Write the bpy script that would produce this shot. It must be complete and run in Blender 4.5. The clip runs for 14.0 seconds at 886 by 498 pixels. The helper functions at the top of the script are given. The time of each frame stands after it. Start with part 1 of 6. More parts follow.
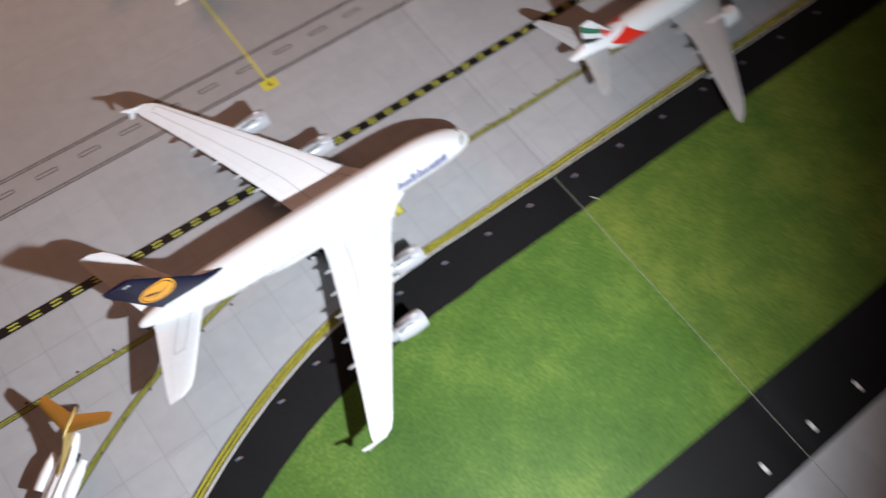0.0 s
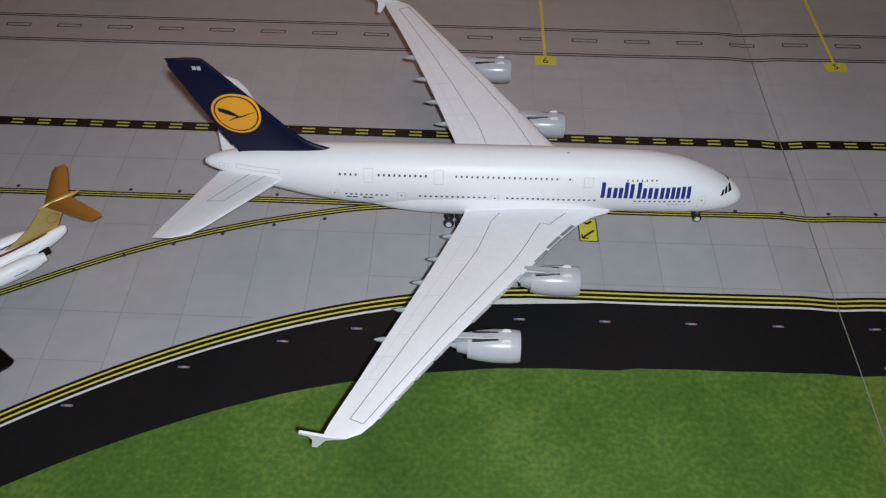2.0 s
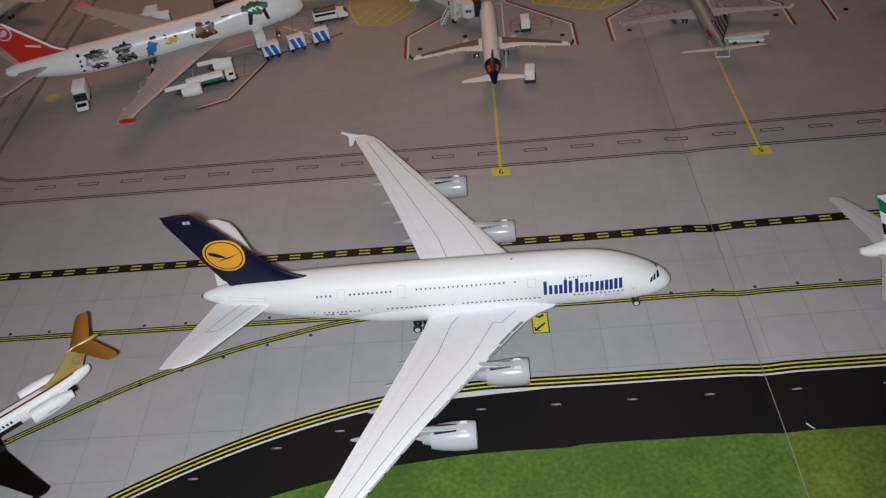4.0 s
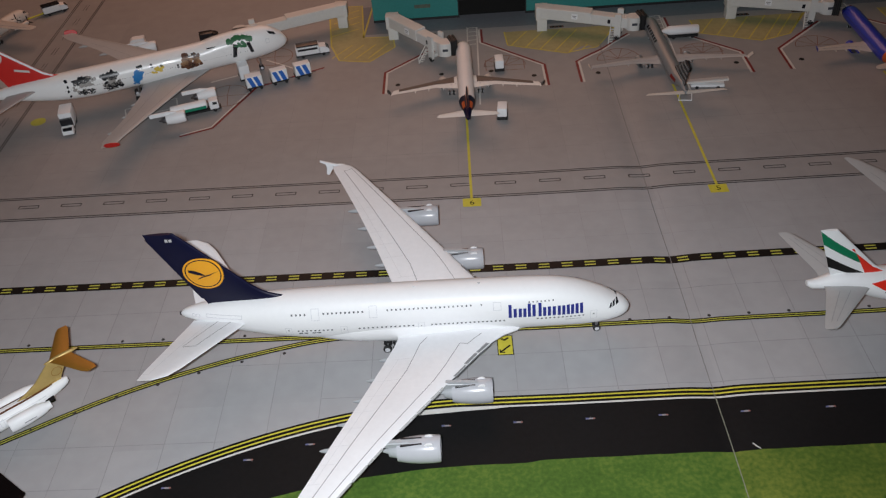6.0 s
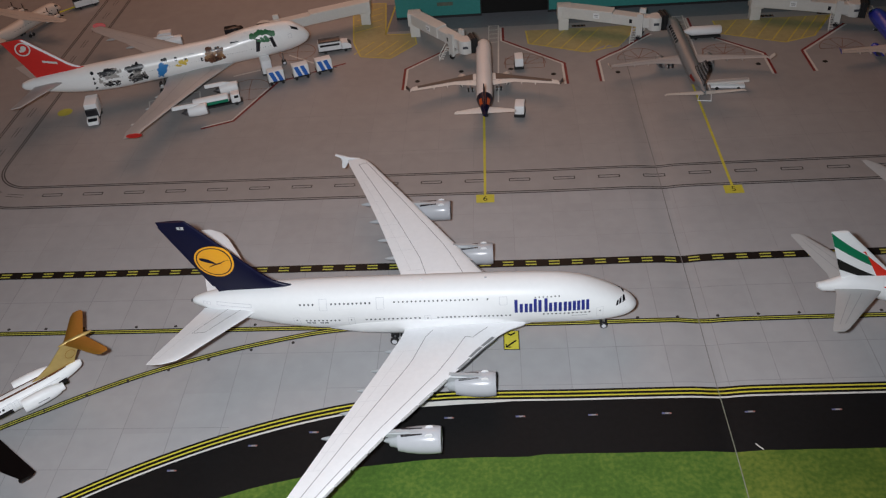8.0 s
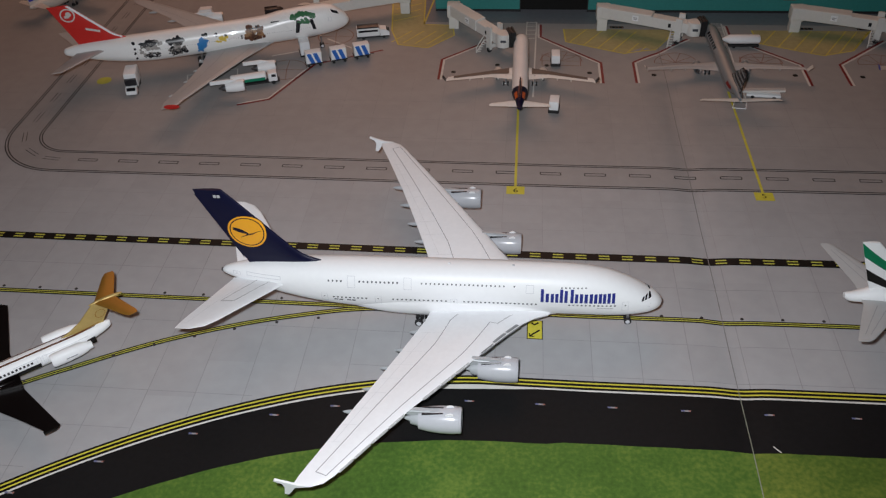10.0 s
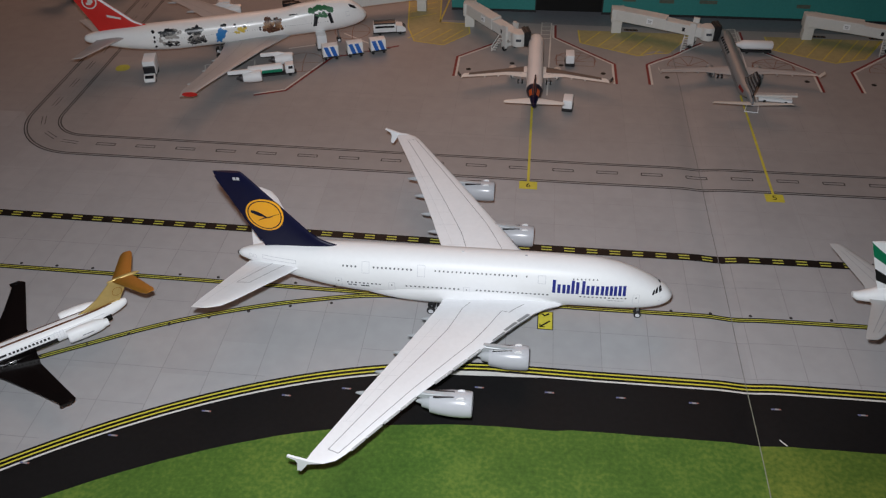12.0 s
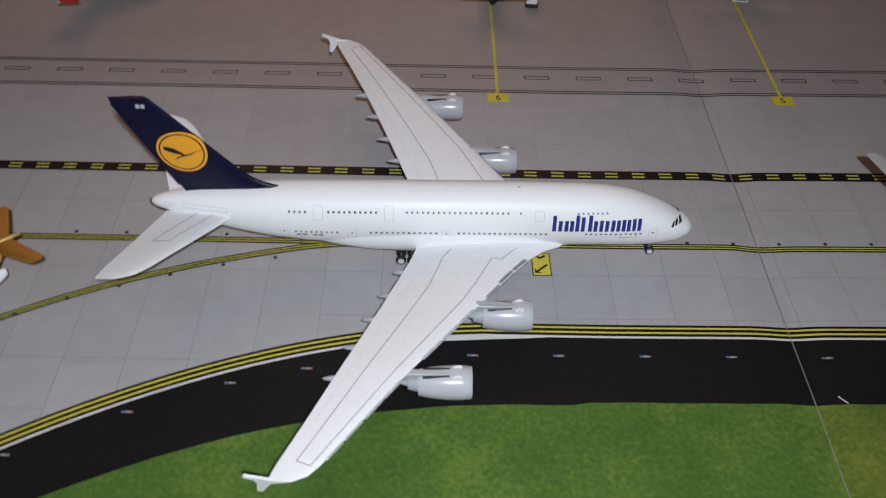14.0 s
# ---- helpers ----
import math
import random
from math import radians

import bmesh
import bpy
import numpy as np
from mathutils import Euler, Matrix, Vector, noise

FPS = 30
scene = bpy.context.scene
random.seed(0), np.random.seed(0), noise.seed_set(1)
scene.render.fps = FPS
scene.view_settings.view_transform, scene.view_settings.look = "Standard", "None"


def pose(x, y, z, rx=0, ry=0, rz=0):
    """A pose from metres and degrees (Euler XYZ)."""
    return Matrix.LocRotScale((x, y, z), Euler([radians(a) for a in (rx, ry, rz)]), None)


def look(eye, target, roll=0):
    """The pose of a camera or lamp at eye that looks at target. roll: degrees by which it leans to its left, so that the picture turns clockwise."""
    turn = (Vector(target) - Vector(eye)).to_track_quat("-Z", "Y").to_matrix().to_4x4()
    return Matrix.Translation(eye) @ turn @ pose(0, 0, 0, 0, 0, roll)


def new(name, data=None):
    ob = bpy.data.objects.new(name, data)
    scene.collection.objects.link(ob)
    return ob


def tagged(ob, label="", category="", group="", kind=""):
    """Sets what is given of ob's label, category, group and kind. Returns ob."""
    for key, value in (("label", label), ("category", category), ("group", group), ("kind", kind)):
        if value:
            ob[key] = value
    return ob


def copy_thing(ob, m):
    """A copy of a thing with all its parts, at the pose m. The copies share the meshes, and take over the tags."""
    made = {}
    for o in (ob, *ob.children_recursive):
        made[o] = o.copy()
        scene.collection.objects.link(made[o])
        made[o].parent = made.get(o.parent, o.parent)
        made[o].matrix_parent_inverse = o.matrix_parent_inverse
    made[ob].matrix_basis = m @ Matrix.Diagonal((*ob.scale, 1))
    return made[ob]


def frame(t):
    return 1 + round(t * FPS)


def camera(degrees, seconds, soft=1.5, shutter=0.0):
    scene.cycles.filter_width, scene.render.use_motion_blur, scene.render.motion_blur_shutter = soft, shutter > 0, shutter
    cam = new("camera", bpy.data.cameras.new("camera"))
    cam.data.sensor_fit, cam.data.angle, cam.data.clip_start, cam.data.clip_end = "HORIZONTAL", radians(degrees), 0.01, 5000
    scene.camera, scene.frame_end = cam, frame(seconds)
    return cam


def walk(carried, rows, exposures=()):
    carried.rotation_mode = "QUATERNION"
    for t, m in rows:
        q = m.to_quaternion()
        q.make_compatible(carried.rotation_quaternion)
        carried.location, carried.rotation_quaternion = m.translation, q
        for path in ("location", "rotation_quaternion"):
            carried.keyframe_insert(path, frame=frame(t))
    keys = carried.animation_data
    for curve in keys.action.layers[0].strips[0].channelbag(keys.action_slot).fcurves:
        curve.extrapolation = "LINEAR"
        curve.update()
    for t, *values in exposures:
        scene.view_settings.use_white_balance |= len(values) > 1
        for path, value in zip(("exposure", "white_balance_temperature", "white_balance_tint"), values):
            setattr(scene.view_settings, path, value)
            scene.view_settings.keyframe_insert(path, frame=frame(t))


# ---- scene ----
cam = camera(55.00, 14.0, 1.25, 0.22)
# seconds, eye and target in metres, roll in degrees
PATH = [
    (0, (-0.07899, -0.17060, 0.37983), (0.21782, 0.13894, -0.52355), 7.236),
    (0.2, (-0.06537, -0.14435, 0.35416), (0.15202, 0.23201, -0.54645), 2.401),
    (0.5, (-0.05326, -0.11282, 0.34755), (0.14398, 0.27438, -0.55310), 6.330),
    (1, (-0.02318, -0.13797, 0.32949), (0.07555, 0.28291, -0.57224), 3.416),
    (1.2, (-0.01201, -0.14670, 0.28399), (0.00666, 0.33191, -0.59385), -3.555),
    (1.5, (-0.00510, -0.17317, 0.23523), (0.00575, 0.43299, -0.56004), -0.675),
    (1.8, (-0.00619, -0.21514, 0.24221), (-0.01836, 0.44721, -0.50689), 0.163),
    (2, (-0.00518, -0.21232, 0.21730), (-0.02430, 0.45473, -0.52747), 0.307),
    (2.5, (0.02367, -0.24223, 0.23868), (-0.01277, 0.43525, -0.49595), -2.164),
    (3, (0.01994, -0.24263, 0.24298), (-0.03113, 0.43423, -0.49136), -4.213),
    (3.5, (0.01414, -0.24827, 0.25054), (-0.06185, 0.43246, -0.47804), -5.633),
    (4, (0.02535, -0.23430, 0.25367), (-0.03934, 0.49889, -0.42327), -7.889),
    (4.2, (0.01801, -0.24083, 0.25474), (-0.04138, 0.49369, -0.42124), -7.006),
    (6.3, (0.03412, -0.25040, 0.26054), (0.00018, 0.51461, -0.38259), -4.909),
    (6.5, (0.03775, -0.25033, 0.26095), (-0.00314, 0.51339, -0.38329), -5.090),
    (7, (0.03596, -0.25233, 0.26007), (-0.01391, 0.51067, -0.38440), -5.063),
    (7.5, (0.03291, -0.25241, 0.25676), (-0.02670, 0.51131, -0.38603), -5.092),
    (8, (0.03721, -0.25400, 0.25827), (-0.03238, 0.51001, -0.38316), -5.381),
    (8.5, (0.03852, -0.25508, 0.25940), (-0.03844, 0.50662, -0.38394), -5.412),
    (9, (0.03330, -0.26133, 0.25897), (-0.05080, 0.50076, -0.38301), -4.598),
    (9.2, (0.03080, -0.26065, 0.25634), (-0.05598, 0.50197, -0.38466), -4.114),
    (11.3, (0.03154, -0.26404, 0.25449), (-0.04513, 0.50274, -0.38282), -0.944),
    (11.5, (0.02778, -0.26753, 0.25302), (-0.05050, 0.50176, -0.38107), -0.903),
    (12, (0.02697, -0.26955, 0.25256), (-0.06236, 0.49876, -0.38125), -0.841),
    (12.5, (0.02759, -0.26892, 0.25193), (-0.06675, 0.49908, -0.38153), -0.976),
    (13, (0.02158, -0.26230, 0.24086), (-0.06358, 0.50224, -0.39806), -0.532),
    (13.3, (0.02827, -0.23962, 0.22914), (0.02667, 0.50544, -0.43786), 3.509),
    (13.5, (0.01052, -0.24149, 0.21996), (0.01609, 0.48991, -0.46196), 3.460),
    (13.8, (0.00835, -0.22351, 0.21090), (0.01044, 0.48607, -0.49372), 3.095),
    (14, (0.00116, -0.21182, 0.21377), (0.01541, 0.49220, -0.49627), 1.333),
]
walk(cam, [(t, look(eye, target, roll)) for t, eye, target, roll in PATH], [(0.0, 0.76, 6350, 10), (0.5, 0.62, 6050, 10), (1.0, 0.27, 6000, 10), (1.5, 0.0, 6150, 10), (2.0, -0.19, 6250, 10), (2.6, -0.12, 6400, 10), (3.1, 0.02, 6450, 10), (3.6, -0.05, 6500, 10), (6.5, 0.05, 6500, 10), (8.5, 0.0, 6500, 10), (12.5, -0.02, 6500, 10), (13.1, 0.02, 6450, 10), (13.5, 0.02, 6350, 10), (14.0, -0.12, 6350, 10)])

# ---- light: the phone's own small lamp beside the lens and one warm pendant lamp behind the table ----
world = bpy.data.worlds.new("room_dark")
world.use_nodes = True
world.node_tree.nodes["Background"].inputs[0].default_value = (0.9, 0.6, 0.45, 1)
world.node_tree.nodes["Background"].inputs[1].default_value = 0.01
scene.world = world

phone = bpy.data.lights.new("phone_lamp", "SPOT")
phone.energy, phone.color, phone.shadow_soft_size = 5.1, (0.905, 0.94, 0.99), 0.005
phone.spot_size, phone.spot_blend = radians(112), 1.0
new("phone_lamp", phone).matrix_world = look((0.017, -0.251, 0.265), (-0.022, 0.0, 0.0))

PENDANT = (-0.08, 0.70, 0.47)
bulb = bpy.data.lights.new("pendant_bulb", "AREA")
bulb.shape, bulb.size, bulb.energy, bulb.color = "DISK", 0.7, 1.72, (1.0, 0.515, 0.335)
new("pendant_bulb", bulb).matrix_world = look(PENDANT, (-0.08, 0.58, 0.0))


# ---- materials ----
def paint(name, rgb, rough=0.35, metal=0.0, var=0.06, grain=900.0, blotch=60.0, bump=0.0, coat=0.0, shine=0.5):
    """A painted or printed surface: colour that drifts at two scales, uneven gloss and fine relief."""
    m = bpy.data.materials.new(name)
    m.use_nodes = True
    nt = m.node_tree
    n, l = nt.nodes, nt.links
    bsdf = n["Principled BSDF"]
    tex = n.new("ShaderNodeTexCoord")
    fine, wide = n.new("ShaderNodeTexNoise"), n.new("ShaderNodeTexNoise")
    fine.inputs["Scale"].default_value, wide.inputs["Scale"].default_value = grain, blotch
    fine.inputs["Detail"].default_value, wide.inputs["Detail"].default_value = 3.0, 4.0
    for t in (fine, wide):
        l.new(tex.outputs["Object"], t.inputs["Vector"])
    add = n.new("ShaderNodeMath")
    add.operation = "ADD"
    l.new(fine.outputs["Fac"], add.inputs[0])
    l.new(wide.outputs["Fac"], add.inputs[1])
    ramp = n.new("ShaderNodeMapRange")
    ramp.inputs["From Min"].default_value, ramp.inputs["From Max"].default_value = 0.6, 1.4
    ramp.inputs["To Min"].default_value, ramp.inputs["To Max"].default_value = 1 - var, 1 + var
    l.new(add.outputs[0], ramp.inputs["Value"])
    mul = n.new("ShaderNodeVectorMath")
    mul.operation = "SCALE"
    mul.inputs[0].default_value = rgb
    l.new(ramp.outputs["Result"], mul.inputs["Scale"])
    l.new(mul.outputs[0], bsdf.inputs["Base Color"])
    gloss = n.new("ShaderNodeMapRange")
    gloss.inputs["To Min"].default_value, gloss.inputs["To Max"].default_value = max(0.05, rough - 0.08), min(1, rough + 0.1)
    l.new(wide.outputs["Fac"], gloss.inputs["Value"])
    l.new(gloss.outputs["Result"], bsdf.inputs["Roughness"])
    bsdf.inputs["Metallic"].default_value = metal
    bsdf.inputs["Coat Weight"].default_value = coat
    bsdf.inputs["Specular IOR Level"].default_value = shine
    if bump:
        b = n.new("ShaderNodeBump")
        b.inputs["Strength"].default_value, b.inputs["Distance"].default_value = bump, 0.0002
        l.new(fine.outputs["Fac"], b.inputs["Height"])
        l.new(b.outputs["Normal"], bsdf.inputs["Normal"])
    return m


def grass_print(name, dry=0.0):
    m = paint(name, (0.06, 0.15, 0.025), 0.5, 0, 0.3, 700, 25, 0.15, shine=0.2)
    nt = m.node_tree
    n, l = nt.nodes, nt.links
    tex = n.new("ShaderNodeTexCoord")
    patch = n.new("ShaderNodeTexNoise")
    patch.inputs["Scale"].default_value, patch.inputs["Detail"].default_value = 11.0, 6.0
    patch.inputs["Roughness"].default_value = 0.72
    blade = n.new("ShaderNodeTexNoise")
    blade.inputs["Scale"].default_value, blade.inputs["Detail"].default_value = 620.0, 5.0
    for t in (patch, blade):
        l.new(tex.outputs["Object"], t.inputs["Vector"])
    mix = n.new("ShaderNodeMath")
    mix.operation = "MULTIPLY_ADD"
    mix.inputs[1].default_value = 0.5
    l.new(blade.outputs["Fac"], mix.inputs[0])
    l.new(patch.outputs["Fac"], mix.inputs[2])
    ramp = n.new("ShaderNodeValToRGB")
    cr = ramp.color_ramp
    cr.elements[0].position, cr.elements[0].color = 0.50, (0.030, 0.076, 0.013, 1)
    cr.elements[1].position, cr.elements[1].color = 1.0, (0.150, 0.218, 0.040, 1)
    e = cr.elements.new(0.75)
    e.color = (0.064, 0.130, 0.022, 1)
    l.new(mix.outputs[0], ramp.inputs["Fac"])
    for e in cr.elements:
        red, green, blue, _ = e.color
        e.color = (red * (1 + 0.55 * dry), green * (1 - 0.08 * dry), blue * (1 - 0.2 * dry), 1)
    l.new(ramp.outputs["Color"], n["Principled BSDF"].inputs["Base Color"])
    return m


WHITE = paint("white_gloss_paint", (0.82, 0.83, 0.84), 0.4, 0, 0.02, 500, 40, 0.02, shine=0.28)
BRIGHT_WHITE = paint("bright_white_gloss_paint", (0.90, 0.90, 0.89), 0.3, 0, 0.02, 500, 40, 0.02, 0.2)
WHITE_WING = paint("white_satin_paint", (0.77, 0.78, 0.80), 0.45, 0, 0.04, 500, 60, 0.1, shine=0.28)
ENGINE_GREY = paint("pale_grey_nacelle_paint", (0.45, 0.46, 0.49), 0.24, 0, 0.03, 400, 60, 0.02, 0.0, 0.35)
WING_GREY = paint("silver_grey_wing_paint", (0.43, 0.43, 0.43), 0.4, 0.0, 0.05, 400, 60, 0.03)
LINE_GREY = paint("panel_line_grey", (0.29, 0.29, 0.31), 0.5)
FRAME_GREY = paint("door_outline_grey", (0.62, 0.63, 0.66), 0.4)
JOINT_PALE = paint("pale_flap_joint", (0.66, 0.67, 0.69), 0.45)
FAIRING_GREY = paint("flap_fairing_grey", (0.38, 0.40, 0.42), 0.35)
SLAT_GREY = paint("slat_grey", (0.30, 0.31, 0.32), 0.35, 0.3)
NAVY = paint("dark_blue_tail_paint", (0.0036, 0.004, 0.024), 0.42, 0, 0.1, 400, 50, 0.0, 0.0, 0.24)
NAME_BLUE = paint("dark_blue_print", (0.02, 0.03, 0.22), 0.35)
ORANGE = paint("warm_yellow_print", (0.80, 0.36, 0.015), 0.35, 0, 0.04)
DARK = paint("dark_window_print", (0.015, 0.016, 0.02), 0.25)
WINDOW_GREY = paint("grey_window_print", (0.06, 0.065, 0.08), 0.4)
RUBBER = paint("black_rubber", (0.015, 0.015, 0.016), 0.6, 0, 0.15, 1500)
BLACK_GLOSS = paint("black_gloss_paint", (0.006, 0.0045, 0.0045), 0.14, 0, 0.2, 600, 60, 0.0, 0.0, 0.3)
GOLD = paint("gold_metallic_paint", (0.37, 0.18, 0.03), 0.38, 0.5, 0.08, 700, 90, 0.04)
PALE_GOLD = paint("pale_gold_paint", (0.52, 0.37, 0.13), 0.38, 0.4, 0.08, 700, 90, 0.04)
METAL = paint("bare_metal", (0.55, 0.56, 0.58), 0.3, 0.9, 0.06, 700)
DARK_METAL = paint("dark_exhaust_metal", (0.16, 0.16, 0.17), 0.35, 0.8, 0.1, 700)
RED = paint("red_tail_paint", (0.60, 0.02, 0.015), 0.45, 0, 0.05, 400, 50, 0)
FLAG_RED = paint("flag_red_paint", (0.75, 0.03, 0.015), 0.3)
FLAG_GREEN = paint("flag_green_paint", (0.0, 0.17, 0.075), 0.3)
ORANGE_RED = paint("orange_red_paint", (0.60, 0.11, 0.02), 0.35)
ROYAL = paint("royal_blue_paint", (0.03, 0.045, 0.42), 0.28, 0, 0.05, 400, 50, 0, 0.2)
SKY_BLUE = paint("sky_blue_print", (0.03, 0.22, 0.55), 0.4)
TAN_PRINT = paint("tan_picture_print", (0.34, 0.19, 0.09), 0.45, 0, 0.25, 900, 400)
BROWN = paint("brown_print", (0.10, 0.035, 0.014), 0.45, 0, 0.25, 800, 300)
LEAF_GREEN = paint("leaf_green_print", (0.02, 0.14, 0.05), 0.45, 0, 0.2, 800, 300)
SUN_YELLOW = paint("yellow_print_on_white", (0.75, 0.55, 0.08), 0.45)
PICTURE_GREY = paint("grey_picture_print", (0.36, 0.34, 0.32), 0.45, 0, 0.25, 900, 400)
SILVER = paint("dull_silver_paint", (0.23, 0.25, 0.265), 0.35, 0.2, 0.05, 500, 60)
TAN = paint("pale_beige_paint", (0.60, 0.55, 0.50), 0.35, 0, 0.05)
PALE_WING = paint("pale_cream_wing_paint", (0.74, 0.73, 0.70), 0.4, 0, 0.05, 500, 60)
P_OLIVE = paint("printed_olive_tint", (0.40, 0.345, 0.16), 0.45, 0, 0.15, 300, 30, shine=0.22)
TEAL = paint("teal_card", (0.035, 0.235, 0.215), 0.55, 0, 0.1, 700, 18)
TEAL_STAIN = paint("brown_stain_on_teal", (0.10, 0.12, 0.09), 0.6, 0, 0.3, 500, 60)
BRIDGE = paint("off_white_plastic", (0.66, 0.65, 0.62), 0.45, 0, 0.05, 700, 60, 0.05)
CART_BLUE = paint("blue_canvas", (0.02, 0.13, 0.50), 0.5)
TANK_GREEN = paint("green_stripe_paint", (0.0, 0.20, 0.11), 0.4)
def slab_tint(m, size, shift, much):
    """Printed slabs: every cell of the joint grid takes a slightly different shade."""
    nt = m.node_tree
    n, l = nt.nodes, nt.links
    base = n["Principled BSDF"].inputs["Base Color"]
    before = base.links[0].from_socket
    tex = n.new("ShaderNodeTexCoord")
    move = n.new("ShaderNodeVectorMath")
    move.operation = "MULTIPLY_ADD"
    move.inputs[1].default_value = (1 / size[0], 1 / size[1], 0)
    move.inputs[2].default_value = (shift[0] / size[0], shift[1] / size[1], 0.5)
    l.new(tex.outputs["Object"], move.inputs[0])
    cell = n.new("ShaderNodeVectorMath")
    cell.operation = "FLOOR"
    l.new(move.outputs[0], cell.inputs[0])
    noise = n.new("ShaderNodeTexWhiteNoise")
    l.new(cell.outputs[0], noise.inputs["Vector"])
    shade = n.new("ShaderNodeMapRange")
    shade.inputs["To Min"].default_value, shade.inputs["To Max"].default_value = 1 - much, 1 + much
    l.new(noise.outputs["Value"], shade.inputs["Value"])
    mul = n.new("ShaderNodeVectorMath")
    mul.operation = "SCALE"
    l.new(before, mul.inputs[0])
    l.new(shade.outputs["Result"], mul.inputs["Scale"])
    l.new(mul.outputs[0], base)
    return m


CONCRETE = paint("printed_concrete", (0.36, 0.36, 0.37), 0.42, 0, 0.07, 150, 9, 0.06, shine=0.22)
# same concrete, darkened in colour where the lamplight should fall off
CONCRETE_DIM = paint("printed_concrete_dimmed", (0.318, 0.307, 0.304), 0.42, 0, 0.08, 120, 10, 0.06, shine=0.22)
slab_tint(CONCRETE, (0.0195, 0.0195), (0.035, 0.0123), 0.035)
slab_tint(CONCRETE_DIM, (0.0585, 0.039), (0.035, 0.02), 0.03)
ASPHALT = paint("printed_asphalt", (0.0082, 0.0080, 0.0084), 0.55, 0, 0.25, 500, 20, 0.06, shine=0.14)
APRON_BLUE = paint("printed_blue_grey_apron", (0.19, 0.195, 0.215), 0.42, 0, 0.1, 300, 20, 0.05, shine=0.22)
GRASS = grass_print("printed_grass", 0.05)
DRY_GRASS = grass_print("printed_dry_grass", 0.36)
P_YELLOW = paint("printed_yellow", (0.58, 0.52, 0.06), 0.42, 0, 0.12, 600, 120, shine=0.22)
P_YELLOW_PALE = paint("printed_pale_yellow", (0.60, 0.50, 0.09), 0.45, 0, 0.15, 600, 120, shine=0.22)
P_BLACK = paint("printed_black", (0.007, 0.0065, 0.006), 0.5, 0, 0.15, 600, 120, shine=0.22)
P_WHITE = paint("printed_white", (0.62, 0.61, 0.58), 0.42, 0, 0.08, 600, 120, shine=0.22)
P_PINK = paint("printed_dim_red", (0.27, 0.12, 0.10), 0.42, shine=0.22)
P_LIME = paint("printed_greenish_yellow", (0.48, 0.48, 0.085), 0.42, 0, 0.12, 600, 120, shine=0.22)
P_RED = paint("printed_red", (0.20, 0.02, 0.018), 0.42, 0, 0.12, 600, 120, shine=0.22)
P_GREY = paint("printed_grey_line", (0.040, 0.036, 0.035), 0.45, 0, 0.15, 600, 120, shine=0.22)
P_JOINT = paint("printed_joint", (0.285, 0.282, 0.285), 0.45, 0, 0.15, 400, 60, shine=0.22)
P_JOINT_FAINT = paint("printed_faint_joint", (0.335, 0.33, 0.335), 0.45, 0, 0.15, 400, 60, shine=0.22)
# joint tone matched to the darkened apron
P_JOINT_FAR = paint("printed_far_joint", (0.285, 0.276, 0.273), 0.45, 0, 0.15, 400, 60, shine=0.22)
P_BLUE = paint("printed_blue", (0.12, 0.13, 0.24), 0.42, shine=0.22)
P_GREY_BLUE = paint("printed_pale_grey", (0.28, 0.26, 0.28), 0.42, shine=0.22)
P_RUST = paint("printed_rust_line", (0.24, 0.12, 0.09), 0.45, 0, 0.2, 600, 120, shine=0.22)
CREASE = paint("worn_fold_white", (0.20, 0.21, 0.16), 0.6, 0, 0.3, 900, 200)
CREASE_DARK = paint("fold_shadow_grey", (0.19, 0.18, 0.18), 0.6, 0, 0.3, 900, 200)
WOOD = paint("brown_table_wood", (0.16, 0.075, 0.035), 0.45, 0, 0.25, 60, 8, 0.1)
WALL = paint("warm_wall_paint", (0.42, 0.33, 0.27), 0.8, 0, 0.06, 60, 3, 0.1)
CEIL = paint("white_ceiling_paint", (0.7, 0.66, 0.62), 0.8, 0, 0.04, 60, 3, 0.1)
CARPET = paint("dark_carpet", (0.09, 0.065, 0.05), 0.95, 0, 0.3, 200, 4, 0.2)

MM = 0.001


# ---- geometry helpers, in millimetres: a shape is (points, faces) ----
def join(*shapes):
    v, f = [], []
    for sv, sf in shapes:
        k = len(v)
        v += list(sv)
        f += [tuple(i + k for i in face) for face in sf]
    return v, f


def moved(shape, x=0, y=0, z=0, turn=0, sx=1, sy=1, sz=1):
    c, s = math.cos(radians(turn)), math.sin(radians(turn))
    return [((px * sx) * c - (py * sy) * s + x, (px * sx) * s + (py * sy) * c + y, pz * sz + z) for px, py, pz in shape[0]], shape[1]


def mirror(shape):
    return [(x, -y, z) for x, y, z in shape[0]], [tuple(reversed(f)) for f in shape[1]]


def loft(rings, caps=True):
    n = len(rings[0])
    v = [p for r in rings for p in r]
    f = [(i * n + j, i * n + (j + 1) % n, (i + 1) * n + (j + 1) % n, (i + 1) * n + j) for i in range(len(rings) - 1) for j in range(n)]
    if caps:
        f += [tuple(range(n))[::-1], tuple(range((len(rings) - 1) * n, len(rings) * n))]
    return v, f


def grid(fn, nu, nv):
    v = [fn(i / nu, j / nv) for i in range(nu + 1) for j in range(nv + 1)]
    f = [(i * (nv + 1) + j, (i + 1) * (nv + 1) + j, (i + 1) * (nv + 1) + j + 1, i * (nv + 1) + j + 1) for i in range(nu) for j in range(nv)]
    return v, f


